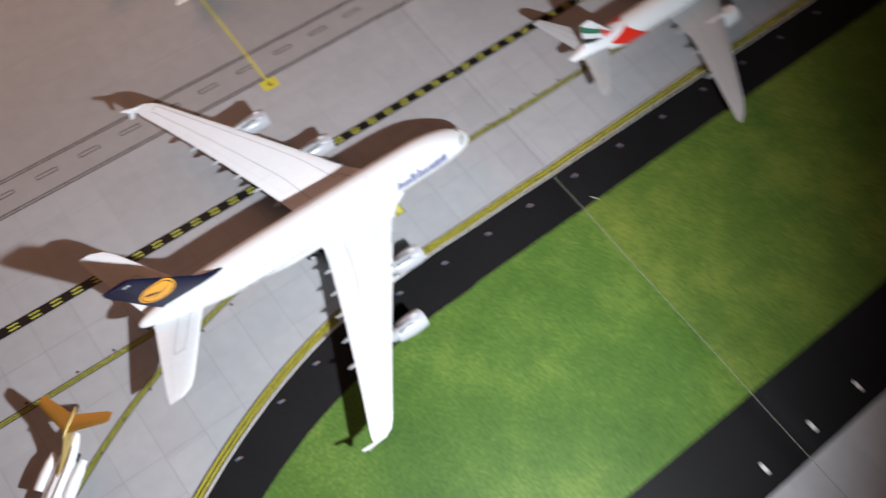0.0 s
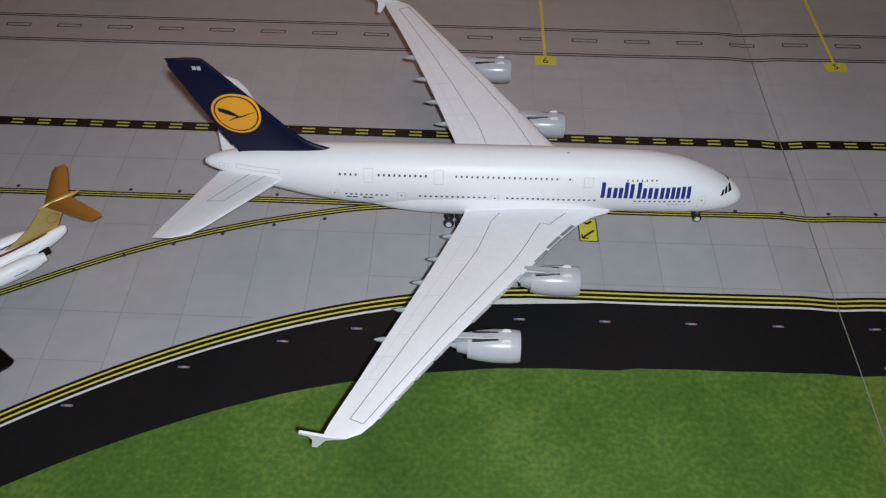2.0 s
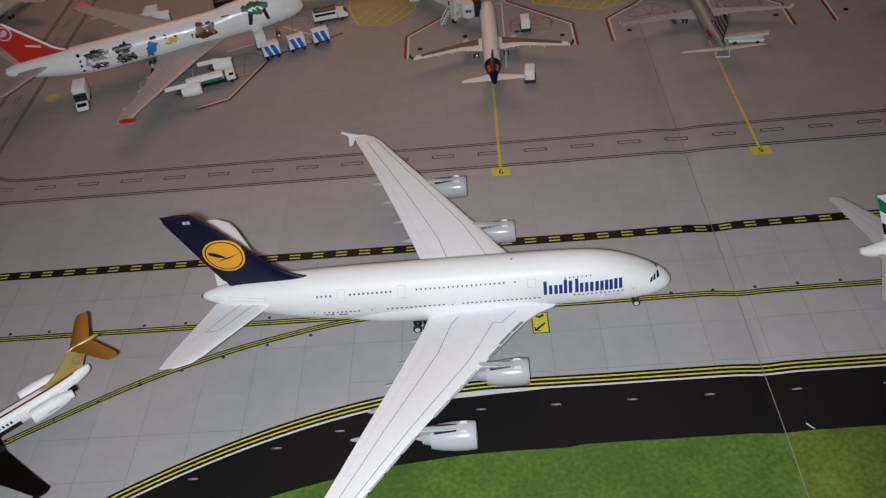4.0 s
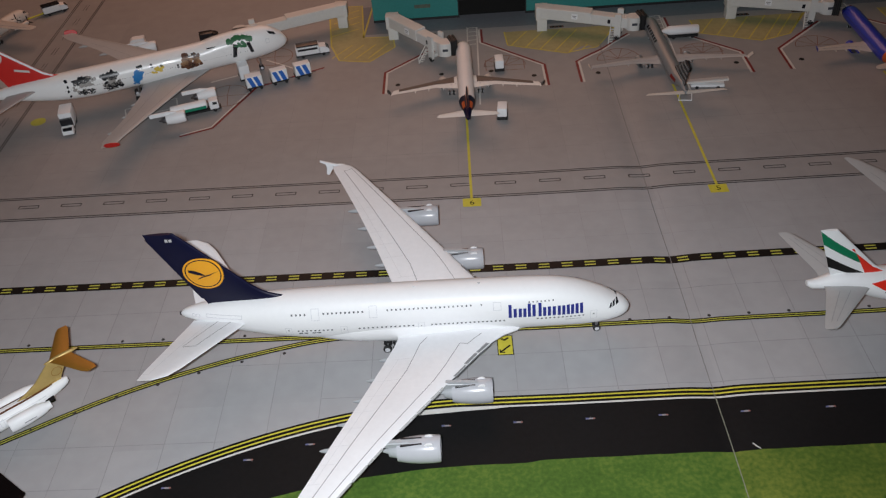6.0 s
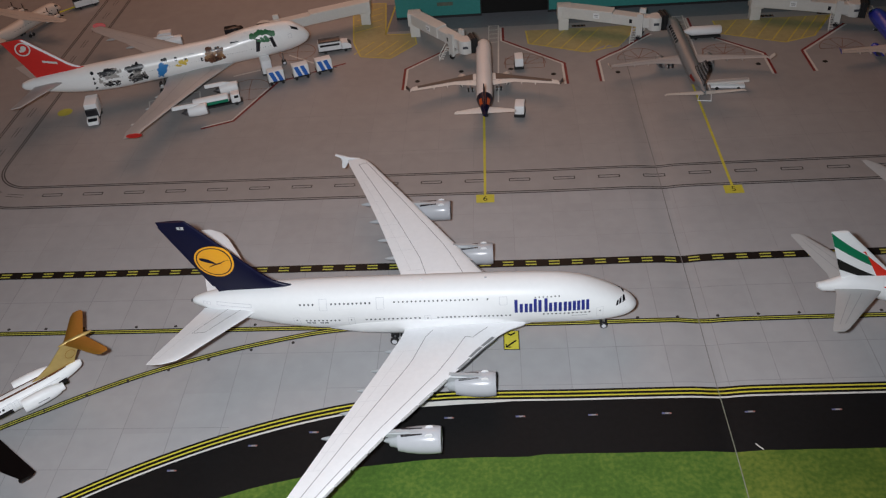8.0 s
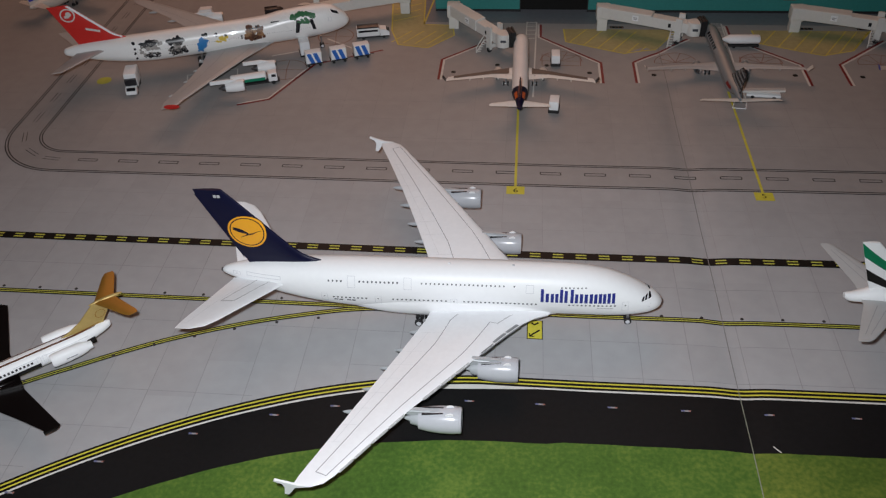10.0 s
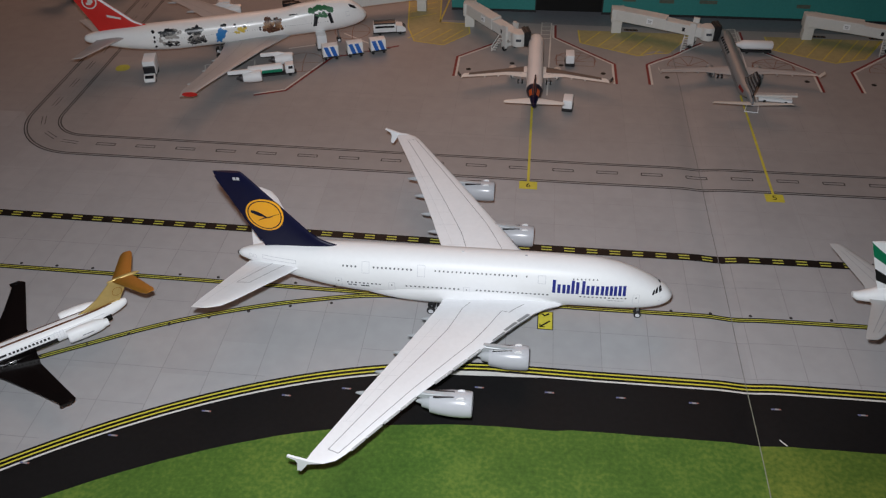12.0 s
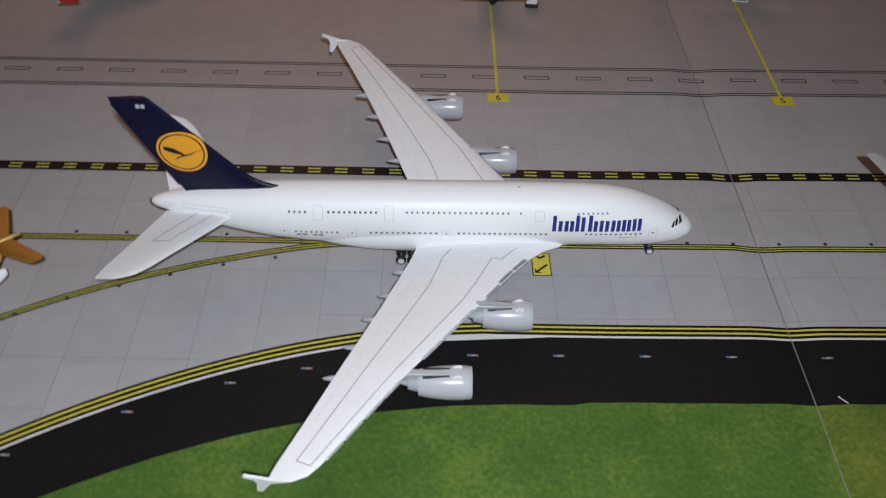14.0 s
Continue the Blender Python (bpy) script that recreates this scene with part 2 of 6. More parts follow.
def lathe(profile, n=24, x=0, y=0, z=0, axis="x"):
    """Turn (along, radius) pairs round an axis."""
    rings = []
    for a, r in profile:
        ring = []
        for k in range(n):
            t = 2 * math.pi * k / n
            c, s = r * math.cos(t), r * math.sin(t)
            ring.append({"x": (x + a, y + c, z + s), "y": (x + c, y + a, z + s), "z": (x + c, y + s, z + a)}[axis])
        rings.append(ring)
    return loft(rings, caps=True)


def box(cx, cy, cz, sx, sy, sz, r=0.0):
    """A block with chamfered edges."""
    bm = bmesh.new()
    bmesh.ops.create_cube(bm, size=1.0)
    for v in bm.verts:
        v.co = Vector((cx + v.co.x * sx, cy + v.co.y * sy, cz + v.co.z * sz))
    if r:
        bmesh.ops.bevel(bm, geom=bm.edges[:], offset=r, segments=2, affect="EDGES", profile=0.6)
    bm.verts.index_update()
    out = [tuple(v.co) for v in bm.verts], [tuple(v.index for v in f.verts) for f in bm.faces]
    bm.free()
    return out


def rod(a, b, r, n=10):
    a, b = Vector(a), Vector(b)
    d = (b - a).normalized()
    u = d.orthogonal().normalized()
    w = d.cross(u)
    return loft([[tuple(p + (u * math.cos(2 * math.pi * k / n) + w * math.sin(2 * math.pi * k / n)) * r) for k in range(n)] for p in (a, b)])


def beam(a, b, width, z0a, z1a, z0b=None, z1b=None, cut=0.4):
    """A box-shaped tunnel from a to b (plan points), with chamfered long edges."""
    z0b, z1b = z0a if z0b is None else z0b, z1a if z1b is None else z1b
    d = Vector((b[0] - a[0], b[1] - a[1])).normalized()
    s = Vector((-d.y, d.x)) * width / 2
    rings = []
    for p, lo, hi in ((a, z0a, z1a), (b, z0b, z1b)):
        k = 1 - cut / (width / 2)
        rings.append([(p[0] + s.x * u, p[1] + s.y * u, z) for u, z in ((-k, lo), (k, lo), (1, lo + cut), (1, hi - cut), (k, hi), (-k, hi), (-1, hi - cut), (-1, lo + cut))])
    return loft(rings)


def part(name, shape, material, parent, label="", smooth=True, kind="", angle=38):
    """Link one mesh under a thing or a part; the shape is in millimetres of the parent."""
    me = bpy.data.meshes.new(name)
    me.from_pydata([(x * MM, y * MM, z * MM) for x, y, z in shape[0]], [], shape[1])
    bm = bmesh.new()
    bm.from_mesh(me)
    bmesh.ops.remove_doubles(bm, verts=bm.verts, dist=1e-7)
    bmesh.ops.recalc_face_normals(bm, faces=bm.faces)
    bm.to_mesh(me)
    bm.free()
    if smooth:
        me.shade_smooth()
        me.set_sharp_from_angle(angle=radians(angle))
    me.materials.append(material)
    ob = new(name, me)
    ob.parent = parent
    return tagged(ob, label=label, kind=kind)


def sheet(name, shape, material, parent, label="", kind=""):
    """A flat printed area or decal: kept as it is, facing up."""
    me = bpy.data.meshes.new(name)
    me.from_pydata([(x * MM, y * MM, z * MM) for x, y, z in shape[0]], [], shape[1])
    me.materials.append(material)
    me.shade_smooth()
    ob = new(name, me)
    ob.parent = parent
    return tagged(ob, label=label, kind=kind)


def thing(name, label, category, m=None, group="", kind=""):
    ob = new(name)
    ob.empty_display_size = 0.01
    if m is not None:
        ob.matrix_world = m
    return tagged(ob, label, category, group, kind)


# ---- the room round the table ----
def room():
    def slab(name, shape, material, label):
        ob = part(name, [[(x * 1000, y * 1000, z * 1000) for x, y, z in shape[0]], shape[1]], material, None, label, smooth=False, kind="structure")
        return ob
    slab("floor", box(0, 0.25, -0.80, 2.8, 3.0, 0.1), CARPET, "dark carpeted floor of the room")
    slab("ceiling", box(0, 0.25, 1.50, 2.8, 3.0, 0.1), CEIL, "white painted ceiling")
    slab("wall_north", box(0, 1.70, 0.35, 2.8, 0.1, 2.2), WALL, "warm painted wall behind the table")
    slab("wall_south", box(0, -1.20, 0.35, 2.8, 0.1, 2.2), WALL, "warm painted wall")
    slab("wall_east", box(1.35, 0.25, 0.35, 0.1, 2.8, 2.2), WALL, "warm painted wall")
    slab("wall_west", box(-1.35, 0.25, 0.35, 0.1, 2.8, 2.2), WALL, "warm painted wall")
    lamp = thing("pendant_lamp", "round white pendant lamp with warm light over the table", "lamp", pose(*PENDANT))
    part("shade", loft([[(r * math.cos(2 * math.pi * k / 40), r * math.sin(2 * math.pi * k / 40), z) for k in range(40)] for z, r in ((40, 432), (100, 422), (170, 300), (210, 110), (218, 30), (212, 30), (203, 106), (164, 294), (96, 416), (40, 426))], caps=False), CEIL, lamp)
    part("cord", rod((0, 0, 210), (0, 0, 978), 4), RUBBER, lamp)
    part("canopy", lathe([(978, 45), (955, 40), (950, 8)], 24, axis="z"), CEIL, lamp)
    table = thing("table", "large brown wooden table under the airport mat", "table", pose(0, 0.1, -0.75))
    part("tabletop", box(0, 0, 733, 1300, 960, 30, 4), WOOD, table)
    for sx in (-1, 1):
        for sy in (-1, 1):
            part("leg", box(sx * 600, sy * 430, 359, 60, 60, 718, 4), WOOD, table)


room()


# ---- the printed airport mat ----
def mat_z(x, y):
    """Height of the mat: nearly flat, with a fold near x = 118 and a slight lift beyond it."""
    z = -0.85 * math.exp(-((x - 118) / 7.0) ** 2)
    s = min(1.0, max(0.0, (x - 120) / 35.0))
    z += 0.2 * s * s * (3 - 2 * s) * math.exp(-((y - 25) / 75.0) ** 2)
    return z


MAT = thing("airport_mat", "large printed vinyl airport mat lying flat on the table", "mat")


def skew(x):
    """The prints drift a little from the aircraft's axis west of x = 60."""
    return 0.013 * (60.0 - x) if x < 60 else 0.0


def on_mat(x, y, level):
    y += skew(x)
    return (x, y, mat_z(x, y) + 0.04 * level)


FINE_X = sorted(set([round(X_, 2) for X_ in np.arange(-520, 561, 6.0)] + [round(X_, 2) for X_ in np.arange(90, 168, 1.5)]))


def resample(points, step=3.0):
    out = [points[0]]
    for a, b in zip(points, points[1:]):
        n = max(1, int(math.dist(a, b) / step))
        out += [(a[0] + (b[0] - a[0]) * k / n, a[1] + (b[1] - a[1]) * k / n) for k in range(1, n + 1)]
    return out


def smooth_line(points, n=8):
    """Catmull-Rom through the points."""
    p = [points[0], *points, points[-1]]
    out = []
    for i in range(1, len(p) - 2):
        a, b, c, d = (Vector(q) for q in p[i - 1:i + 3])
        for k in range(n):
            t = k / n
            out.append(tuple(0.5 * (2 * b + (c - a) * t + (2 * a - 5 * b + 4 * c - d) * t * t + (3 * b - a - 3 * c + d) * t ** 3)))
    return out + [points[-1]]


def ribbon(points, width, level, shift=0.0, step=3.0):
    """A printed line along plan points, shifted to its left by shift."""
    p = resample(points, step)
    v = []
    for i, q in enumerate(p):
        a, b = Vector(p[max(0, i - 1)]), Vector(p[min(len(p) - 1, i + 1)])
        d = (b - a).normalized()
        s = Vector((-d.y, d.x))
        for k in (shift - width / 2, shift + width / 2):
            v.append(on_mat(q[0] + s.x * k, q[1] + s.y * k, level))
    return v, [(2 * i, 2 * i + 2, 2 * i + 3, 2 * i + 1) for i in range(len(p) - 1)]


def area(x0, x1, lo, hi, level, ny=24):
    """A printed area between two curves of x."""
    xs = [x0] + [x for x in FINE_X if x0 < x < x1] + [x1]
    def at(u, w):
        x = xs[int(round(u * (len(xs) - 1)))]
        return on_mat(x, lo(x) + (hi(x) - lo(x)) * w, level)
    return grid(at, len(xs) - 1, ny)


def flat_box(cx, cy, sx, sy, level, n=2):
    return grid(lambda u, w: on_mat(cx + (u - 0.5) * sx, cy + (w - 0.5) * sy, level), n, n)


def letters(text, size, material, parent, x, y, level, turn=0):
    cu = bpy.data.curves.new("figure", "FONT")
    cu.body, cu.size, cu.align_x, cu.align_y = text, size * MM, "CENTER", "CENTER"
    ob = bpy.data.objects.new("figure", cu)
    me = bpy.data.meshes.new_from_object(ob)
    bpy.data.objects.remove(ob)
    me.materials.clear()
    me.materials.append(material)
    o = new("figure", me)
    o.parent = parent
    o.matrix_local = pose(x * MM, y * MM, (mat_z(x, y) + 0.045 * level + 0.03) * MM, 0, 0, turn)
    return o


def edge_y(x):
    return -36.3 - (0.00195 * (30 - x) ** 2 if x < 30 else 0)


def grass_y(x):
    return -65.2 - (0.00187 * (30 - x) ** 2 if x < 30 else 0) + 0.06 * math.sin(x * 0.31) + 0.05 * math.sin(x * 0.83 + 1.0) + 0.65 * math.tanh((x - 47) / 2.5) + float(np.interp(x, [-60, -5], [1.15, 0]))


X0, X1, Y0, Y1 = -520, 560, -330, 460


def build_mat():
    sheet("concrete_print", area(X0, X1, lambda x: Y0, lambda x: Y1, 0, 60), CONCRETE, MAT, "pale grey printed concrete")
    part("underlay", box((X0 + X1) / 2, (Y0 + Y1) / 2, -1.6, X1 - X0 - 0.4, Y1 - Y0 - 0.4, 0.76), RUBBER, MAT)
    # service area behind the road, its colour darkened to offset too much lamplight
    sheet("apron_print", area(X0, X1, lambda x: 95.8 if x > -222 else 136.6 - math.sqrt(max(0.0, 40.8 ** 2 - (x + 222) ** 2)), lambda x: Y1, 1, 40), CONCRETE_DIM, MAT, "grey printed apron, darkened in place of light falloff")
    sheet("terminal_strip", area(-60, X1, lambda x: 286, lambda x: 330, 2, 8), APRON_BLUE, MAT)
    sheet("taxiway_shoulder", area(-330, X1, lambda x: grass_y(x) - 4, lambda x: edge_y(x) - 2.4, 2, 12), ASPHALT, MAT, "printed black asphalt shoulder")
    sheet("grass_print", area(-300, 118.0, lambda x: -184.0, lambda x: max(grass_y(x), -184.0), 4, 30), GRASS, MAT, "printed green grass area")
    sheet("dry_grass_print", area(118.0, X1, lambda x: -184.0, lambda x: max(grass_y(x), -184.0), 4, 30), DRY_GRASS, MAT, "printed olive-green grass beyond the fold")
    sheet("runway_shoulder", area(-260, X1, lambda x: -222.0, lambda x: -183.6, 3, 8), ASPHALT, MAT)
    # concrete joints
    joints = []
    for x in np.arange(-35 - 19.5 * 18, 430, 19.5):
        x += 1.8 if x > 118 else 0.0
        joints.append(ribbon([(x, max(edge_y(x) + 2.5, -190)), (x, 39.5)], 0.32, 2))
        joints.append(ribbon([(x, 46), (x, 97)], 0.30, 2))
        joints.append(ribbon([(x, 119), (x, 205)], 0.2, 2))
    for y in (-31.8, -12.3, 22, 60, 79, 138, 158, 178):
        x0 = -300 if y > -5 else 20 - math.sqrt(max(0, (-34 - y)) / 0.0021) if y < -34 else -130 if y > -20 else -35
        joints.append(ribbon([(x0, y), (430, y)], 0.28, 2))
    for y in (-51, -70, -90):
        joints.append(ribbon([(-300, y), (20 - math.sqrt((-36 - y) / 0.0021) - 6, y)], 0.28, 2))
    for joint in joints:
        near = min(p[1] for p in joint[0])
        sheet("joint", joint, P_JOINT_FAR if near > 110 else P_JOINT_FAINT if near > 44 else P_JOINT, MAT)
    # striped boundary line
    line = [(X0, 41.1), (X1, 41.1)]
    sheet("striped_line_base", ribbon(line, 5.0, 4), P_BLACK, MAT)
    for i in range(-52, 49):
        c = 39.6 + 10.494 * i
        sheet("stripe_block", join(*[ribbon([(c - 2.45, 41.1 + dy), (c + 2.45, 41.1 + dy)], 0.8, 5) for dy in (-0.95, 0.95)]), P_LIME, MAT)
    # taxi lines
    taxi = [(X0, 2.1), (110, 2.1), (124, 1.4), (X1, 1.2)]
    branch = [(x, y - skew(x)) for x, y in smooth_line([(-18, 3.0), (-38, 1.2), (-53, -1.7), (-74.6, -7.2), (-90.3, -12.2), (-105.6, -17.8), (-120.5, -24.2), (-134.5, -31.2), (-148, -38.6), (-163.7, -47.2), (-200, -68.5), (-250, -99), (-300, -131)])]
    for name, line, lev in (("taxi_line", taxi, 4), ("taxi_branch_line", branch, 6)):
        sheet(name + "_base", ribbon(line, 2.9, lev), P_BLACK, MAT)
        sheet(name, join(ribbon(line, 0.44, lev + 1, 0.54), ribbon(line, 0.44, lev + 1, -0.54)), P_LIME, MAT)
    dots = []
    for x in [-271.0 + 17.3 * k for k in range(8)] + [-125.5 + 17.9 * k for k in range(5)] + [93.0 + 16.6 * k for k in range(19)]:
        dots.append(lathe([(0.0, 0.75), (0.2, 0.65), (0.25, 0.3)], 8, x, (4.9 if x < 80 else 4.1) + skew(x), mat_z(x, 4.5) + 0.05, "z"))
    for x, y in ((-197, -66.5), (-181, -56.5), (-165, -47), (-149, -38.4), (-134, -30.8), (-119, -23.8), (-103.5, -18), (-87.6, -12.7), (-70.4, -7.8), (-53, -4.2)):
        dots.append(lathe([(0.0, 0.75), (0.2, 0.65), (0.25, 0.3)], 8, x, y - 0.7, 0.1, "z"))
    part("taxi_light_marks", join(*dots), P_GREY, MAT, kind="stuff")
    # double yellow edge line with a white rim
    edge = [(x, edge_y(x)) for x in range(-300, 24, 6)] + [(X1, edge_y(30))]
    sheet("edge_line_base", ribbon(edge, 4.6, 5), P_BLACK, MAT)
    sheet("edge_line", join(ribbon(edge, 0.72, 6, 0.95), ribbon(edge, 0.72, 6, -0.95)), P_YELLOW, MAT)
    sheet("edge_rim", ribbon(edge, 0.85, 6, -2.85), P_WHITE, MAT)
    def spare(x):
        return float(np.interp(x, [-30, 12, 30, 44], [0.0, 1.7, 1.2, 0.0]))
    sheet("edge_rim_wedge", area(-30, 44, lambda x: edge_y(x) - 3.1 - spare(x), lambda x: edge_y(x) - 3.0, 5, 2), P_WHITE, MAT)
    # small marker lights on the shoulder
    lamps = [14.5, 41.7, 69.0, 96.4] + [127.0 + 31.5 * i for i in range(11)]
    spots = [(x, -47.1 - skew(x)) for x in lamps] + [(-14, -48.6), (-37, -52.6), (-59.6, -58.3), (-88.1, -68.9), (-119.1, -83.5), (-146, -98.5), (-172, -116)]
    spots = spots[:15] + [(x, y - skew(x)) for x, y in spots[15:]]
    for x, y in spots:
        mark = sheet("marker_light", flat_box(x, y, 3.4, 0.75, 7), P_GREY_BLUE, MAT)
        sheet("red_end", flat_box(x + 1.5, y, 0.8, 0.6, 8), P_PINK, mark)
        sheet("blue_end", flat_box(x - 1.1, y, 1.2, 0.7, 8), P_BLUE, mark)
    for i in range(8):
        sheet("marker_light", flat_box(65 + 32.2 * i, -212, 2.0, 5.0, 7), P_WHITE, MAT)
    # service road: double thin lines, outlined dashes, a bend at the west end
    def bend(r_in):
        cx, cy = -222.0, 136.6
        pts = [(cx + r_in * math.cos(a), cy + r_in * math.sin(a)) for a in np.linspace(-math.pi / 2, -math.pi, 14)]
        return [(X1, cy - r_in)] + pts + [(cx - r_in + 0.0, Y1)]
    roads = []
    for r in (22.4, 21.0, 41.0, 39.5):
        roads.append(ribbon(bend(r), 0.62, 3))
    for i in range(-14, 14):
        c = 93.2 + 22.93 * i
        if c > -212:
            dash = [ribbon([(c - 5.3, 107.2 + dy), (c + 5.3, 107.2 + dy)], 0.5, 3) for dy in (-1.05, 1.05)]
            dash += [ribbon([(c + dx, 106.1), (c + dx, 108.3)], 0.5, 3) for dx in (-5.3, 5.3)]
            sheet("road_dash", join(*dash), P_GREY, MAT)
    for i in range(0, 11):
        c = 150 + 23.3 * i
        for dx in (-1.05, 1.05):
            roads.append(ribbon([(-253.6 + dx, c - 5.3), (-253.6 + dx, c + 5.3)], 0.36, 3))
    for a in (200, 235, 262):
        cx, cy = -222.0 + 31.6 * math.cos(radians(a)), 139 + 31.6 * math.sin(radians(a))
        d = Vector((-math.sin(radians(a)), math.cos(radians(a))))
        for k in (-1.05, 1.05):
            n = Vector((-d.y, d.x)) * k
            roads.append(ribbon([(cx - d.x * 5 + n.x, cy - d.y * 5 + n.y), (cx + d.x * 5 + n.x, cy + d.y * 5 + n.y)], 0.36, 3))
    for line in roads:
        sheet("road_line", line, P_GREY, MAT)
    # stands
    for cx, figure, wx, ex in ((29.4, "6", -48.9, 50.0), (152.4, "5", -51.6, 49.4), (275.4, "4", -49.6, 50.0)):
        lead = [(cx, 94), (cx, 205 if cx < 100 else 196)]
        sheet("stand_line", ribbon(lead, 1.3, 4), P_YELLOW, MAT)
        sheet("stand_box", flat_box(cx + 0.1, 91.5, 9.2, 6.8, 5), P_YELLOW, MAT, "yellow stand number box")
        letters(figure, 5.2, P_BLACK, MAT, cx + 0.1, 91.6, 6)
        west = [(cx + wx, 205), (cx + wx, 231), (cx - 14, 264)]
        east = [(cx + ex, 204), (cx + ex, 230), (cx + 12.5, 265), (cx + 12.5, 284)]
        sheet("stand_boundary", join(ribbon(west, 1.5, 4, 0.75), ribbon(east, 1.5, 4, -0.75)), P_RED, MAT)
        sheet("stand_boundary_inner", join(ribbon(west, 1.3, 4, -0.75), ribbon(east, 1.3, 4, 0.75)), P_WHITE, MAT)
        hatch = [(cx + 28.5, 278), (cx + 29.5, 259), (cx + 50, 250), (cx + 66, 243), (cx + 86, 250), (cx + 104, 278)]
        lines = [ribbon(hatch, 1.0, 4)]
        for k in range(8):
            x = cx + 32 + 9.0 * k
            low = float(np.interp(x, [cx + 29.5, cx + 50, cx + 66, cx + 86, cx + 104], [259, 250, 243, 250, 278])) + 0.6
            lines.append(ribbon([(x, low), (min(x + 0.62 * (277.6 - low), cx + 103), low + (min(x + 0.62 * (277.6 - low), cx + 103) - x) / 0.62)], 0.8, 4))
        fill = ([on_mat(x, y, 3) for x, y in hatch], [tuple(range(len(hatch)))])
        sheet("olive_area", fill, P_OLIVE, MAT, "olive-tinted printed parking area")
        sheet("hatched_area", join(*lines), P_YELLOW_PALE, MAT)
        ladder = [ribbon([(cx + 8.5, 186), (cx + 10.5, 288)], 0.9, 4), ribbon([(cx + 3.5, 262), (cx + 4.0, 288)], 0.7, 4)]
        for k in range(5):
            ladder.append(ribbon([(cx + 3.5, 263 + 6.0 * k), (cx + 10.4, 263.4 + 6.0 * k)], 0.8, 4))
        sheet("white_ladder_marks", join(*ladder), P_WHITE, MAT)
        rust = []
        for sx in (-1, 1) if cx > 100 else (1,):
            arc = [(cx + sx * 26 + 13 * math.cos(a), 232 + 13 * math.sin(a)) for a in np.linspace(0, math.pi, 16)]
            rust = [ribbon(arc, 0.5, 4), ribbon([(cx + sx * 26 - 13, 232), (cx + sx * 26 + 13, 232)], 0.4, 4)]
            rust += [ribbon([(cx + sx * 26, 232), p], 0.4, 4) for p in arc[3::3]]
            sheet("service_circle", join(*rust), P_RUST, MAT)
        for dx in (-22, 64):
            cover = sheet("drain_cover", flat_box(cx + dx, 281, 9.0, 3.0, 4), P_BLACK, MAT, "dark printed drain cover")
            sheet("grate", join(*[ribbon([(cx + dx - 3.6 + 2.4 * q, 279.8), (cx + dx - 3.6 + 2.4 * q, 282.2)], 0.6, 5) for q in range(4)]), P_RUST, cover)
        box_line = [(cx + 14, 240), (cx + 38, 240), (cx + 38, 226), (cx + 14, 226), (cx + 14, 240)]
        sheet("service_box", ribbon(box_line, 0.45, 4), P_RUST, MAT)
        for dx, dy in ((-41, 216), (43, 217), (-14, 226), (17, 226)):
            part("hydrant_pit", lathe([(0.0, 1.6), (0.1, 1.5), (0.12, 0.8)], 10, cx + dx, dy, 0.1 + mat_z(cx + dx, dy), "z"), P_BLACK, MAT)
    # the wide stand to the west
    sheet("wide_stand_boundary", join(ribbon([(-138, 169), (-120, 176.5), (-101, 222), (-60, 243)], 1.5, 4)), P_RED, MAT)
    sheet("wide_stand_inner", join(ribbon([(-138, 170.6), (-121, 177.8), (-102.4, 223)], 1.0, 4)), P_WHITE, MAT)
    rust = []
    for cx, cy, r in ((-118, 214, 13), (-170, 262, 16), (-95, 262, 12)):
        arc = [(cx + r * math.cos(a), cy + r * math.sin(a)) for a in np.linspace(0, 2 * math.pi, 28)]
        rust = [ribbon(arc, 0.5, 4)] + [ribbon([(cx, cy), p], 0.4, 4) for p in arc[::7]]
        sheet("service_circle", join(*rust), P_RUST, MAT)
    for line, w in (([(-180, 204), (-150, 214), (-147, 203), (-176, 193), (-180, 204)], 0.7), ([(-132, 232), (-104, 244)], 1.2), ([(-100, 258), (-78, 243)], 1.2)):
        sheet("pale_service_mark", ribbon(line, w, 4), P_WHITE, MAT)
    sheet("yellow_spot", ([on_mat(-231.4 + 4.6 * math.cos(q), 195 + 4.6 * math.sin(q), 4) for q in np.linspace(0, 2 * math.pi, 20, endpoint=False)], [tuple(range(20))]), P_LIME, MAT)
    hatch = [(-65, 333), (-41, 333), (-37, 282), (-17, 281), (-15, 266), (-31, 247), (-51, 251), (-58, 272)]
    sheet("olive_area", ([on_mat(x, y, 3) for x, y in hatch], [(0, 1, 2, 7), (2, 3, 4, 5, 6, 7)]), P_OLIVE, MAT, "olive-tinted printed parking area")
    sheet("hatched_area", join(ribbon(hatch + hatch[:1], 1.0, 4), *[ribbon([(-56 + 8 * k, 254.5 - 0.8 * k), (-44 + 8 * k, 272 - 0.4 * k)], 0.8, 4) for k in range(4)], *[ribbon([(-60 + 0.4 * k, 286 + 10 * k), (-41 - 0.6 * k, 296 + 10 * k)], 0.8, 4) for k in range(4)], ribbon([(-37, 282), (-31, 360)], 1.2, 4)), P_YELLOW_PALE, MAT)
    # painted sign beside the wing root
    sheet("sign_frame", flat_box(39.6, -7.4, 6.6, 11.0, 6), P_BLACK, MAT)
    sheet("sign_panel", flat_box(39.6, -7.4, 5.9, 10.3, 7), P_YELLOW, MAT, "yellow direction sign with black arrow")
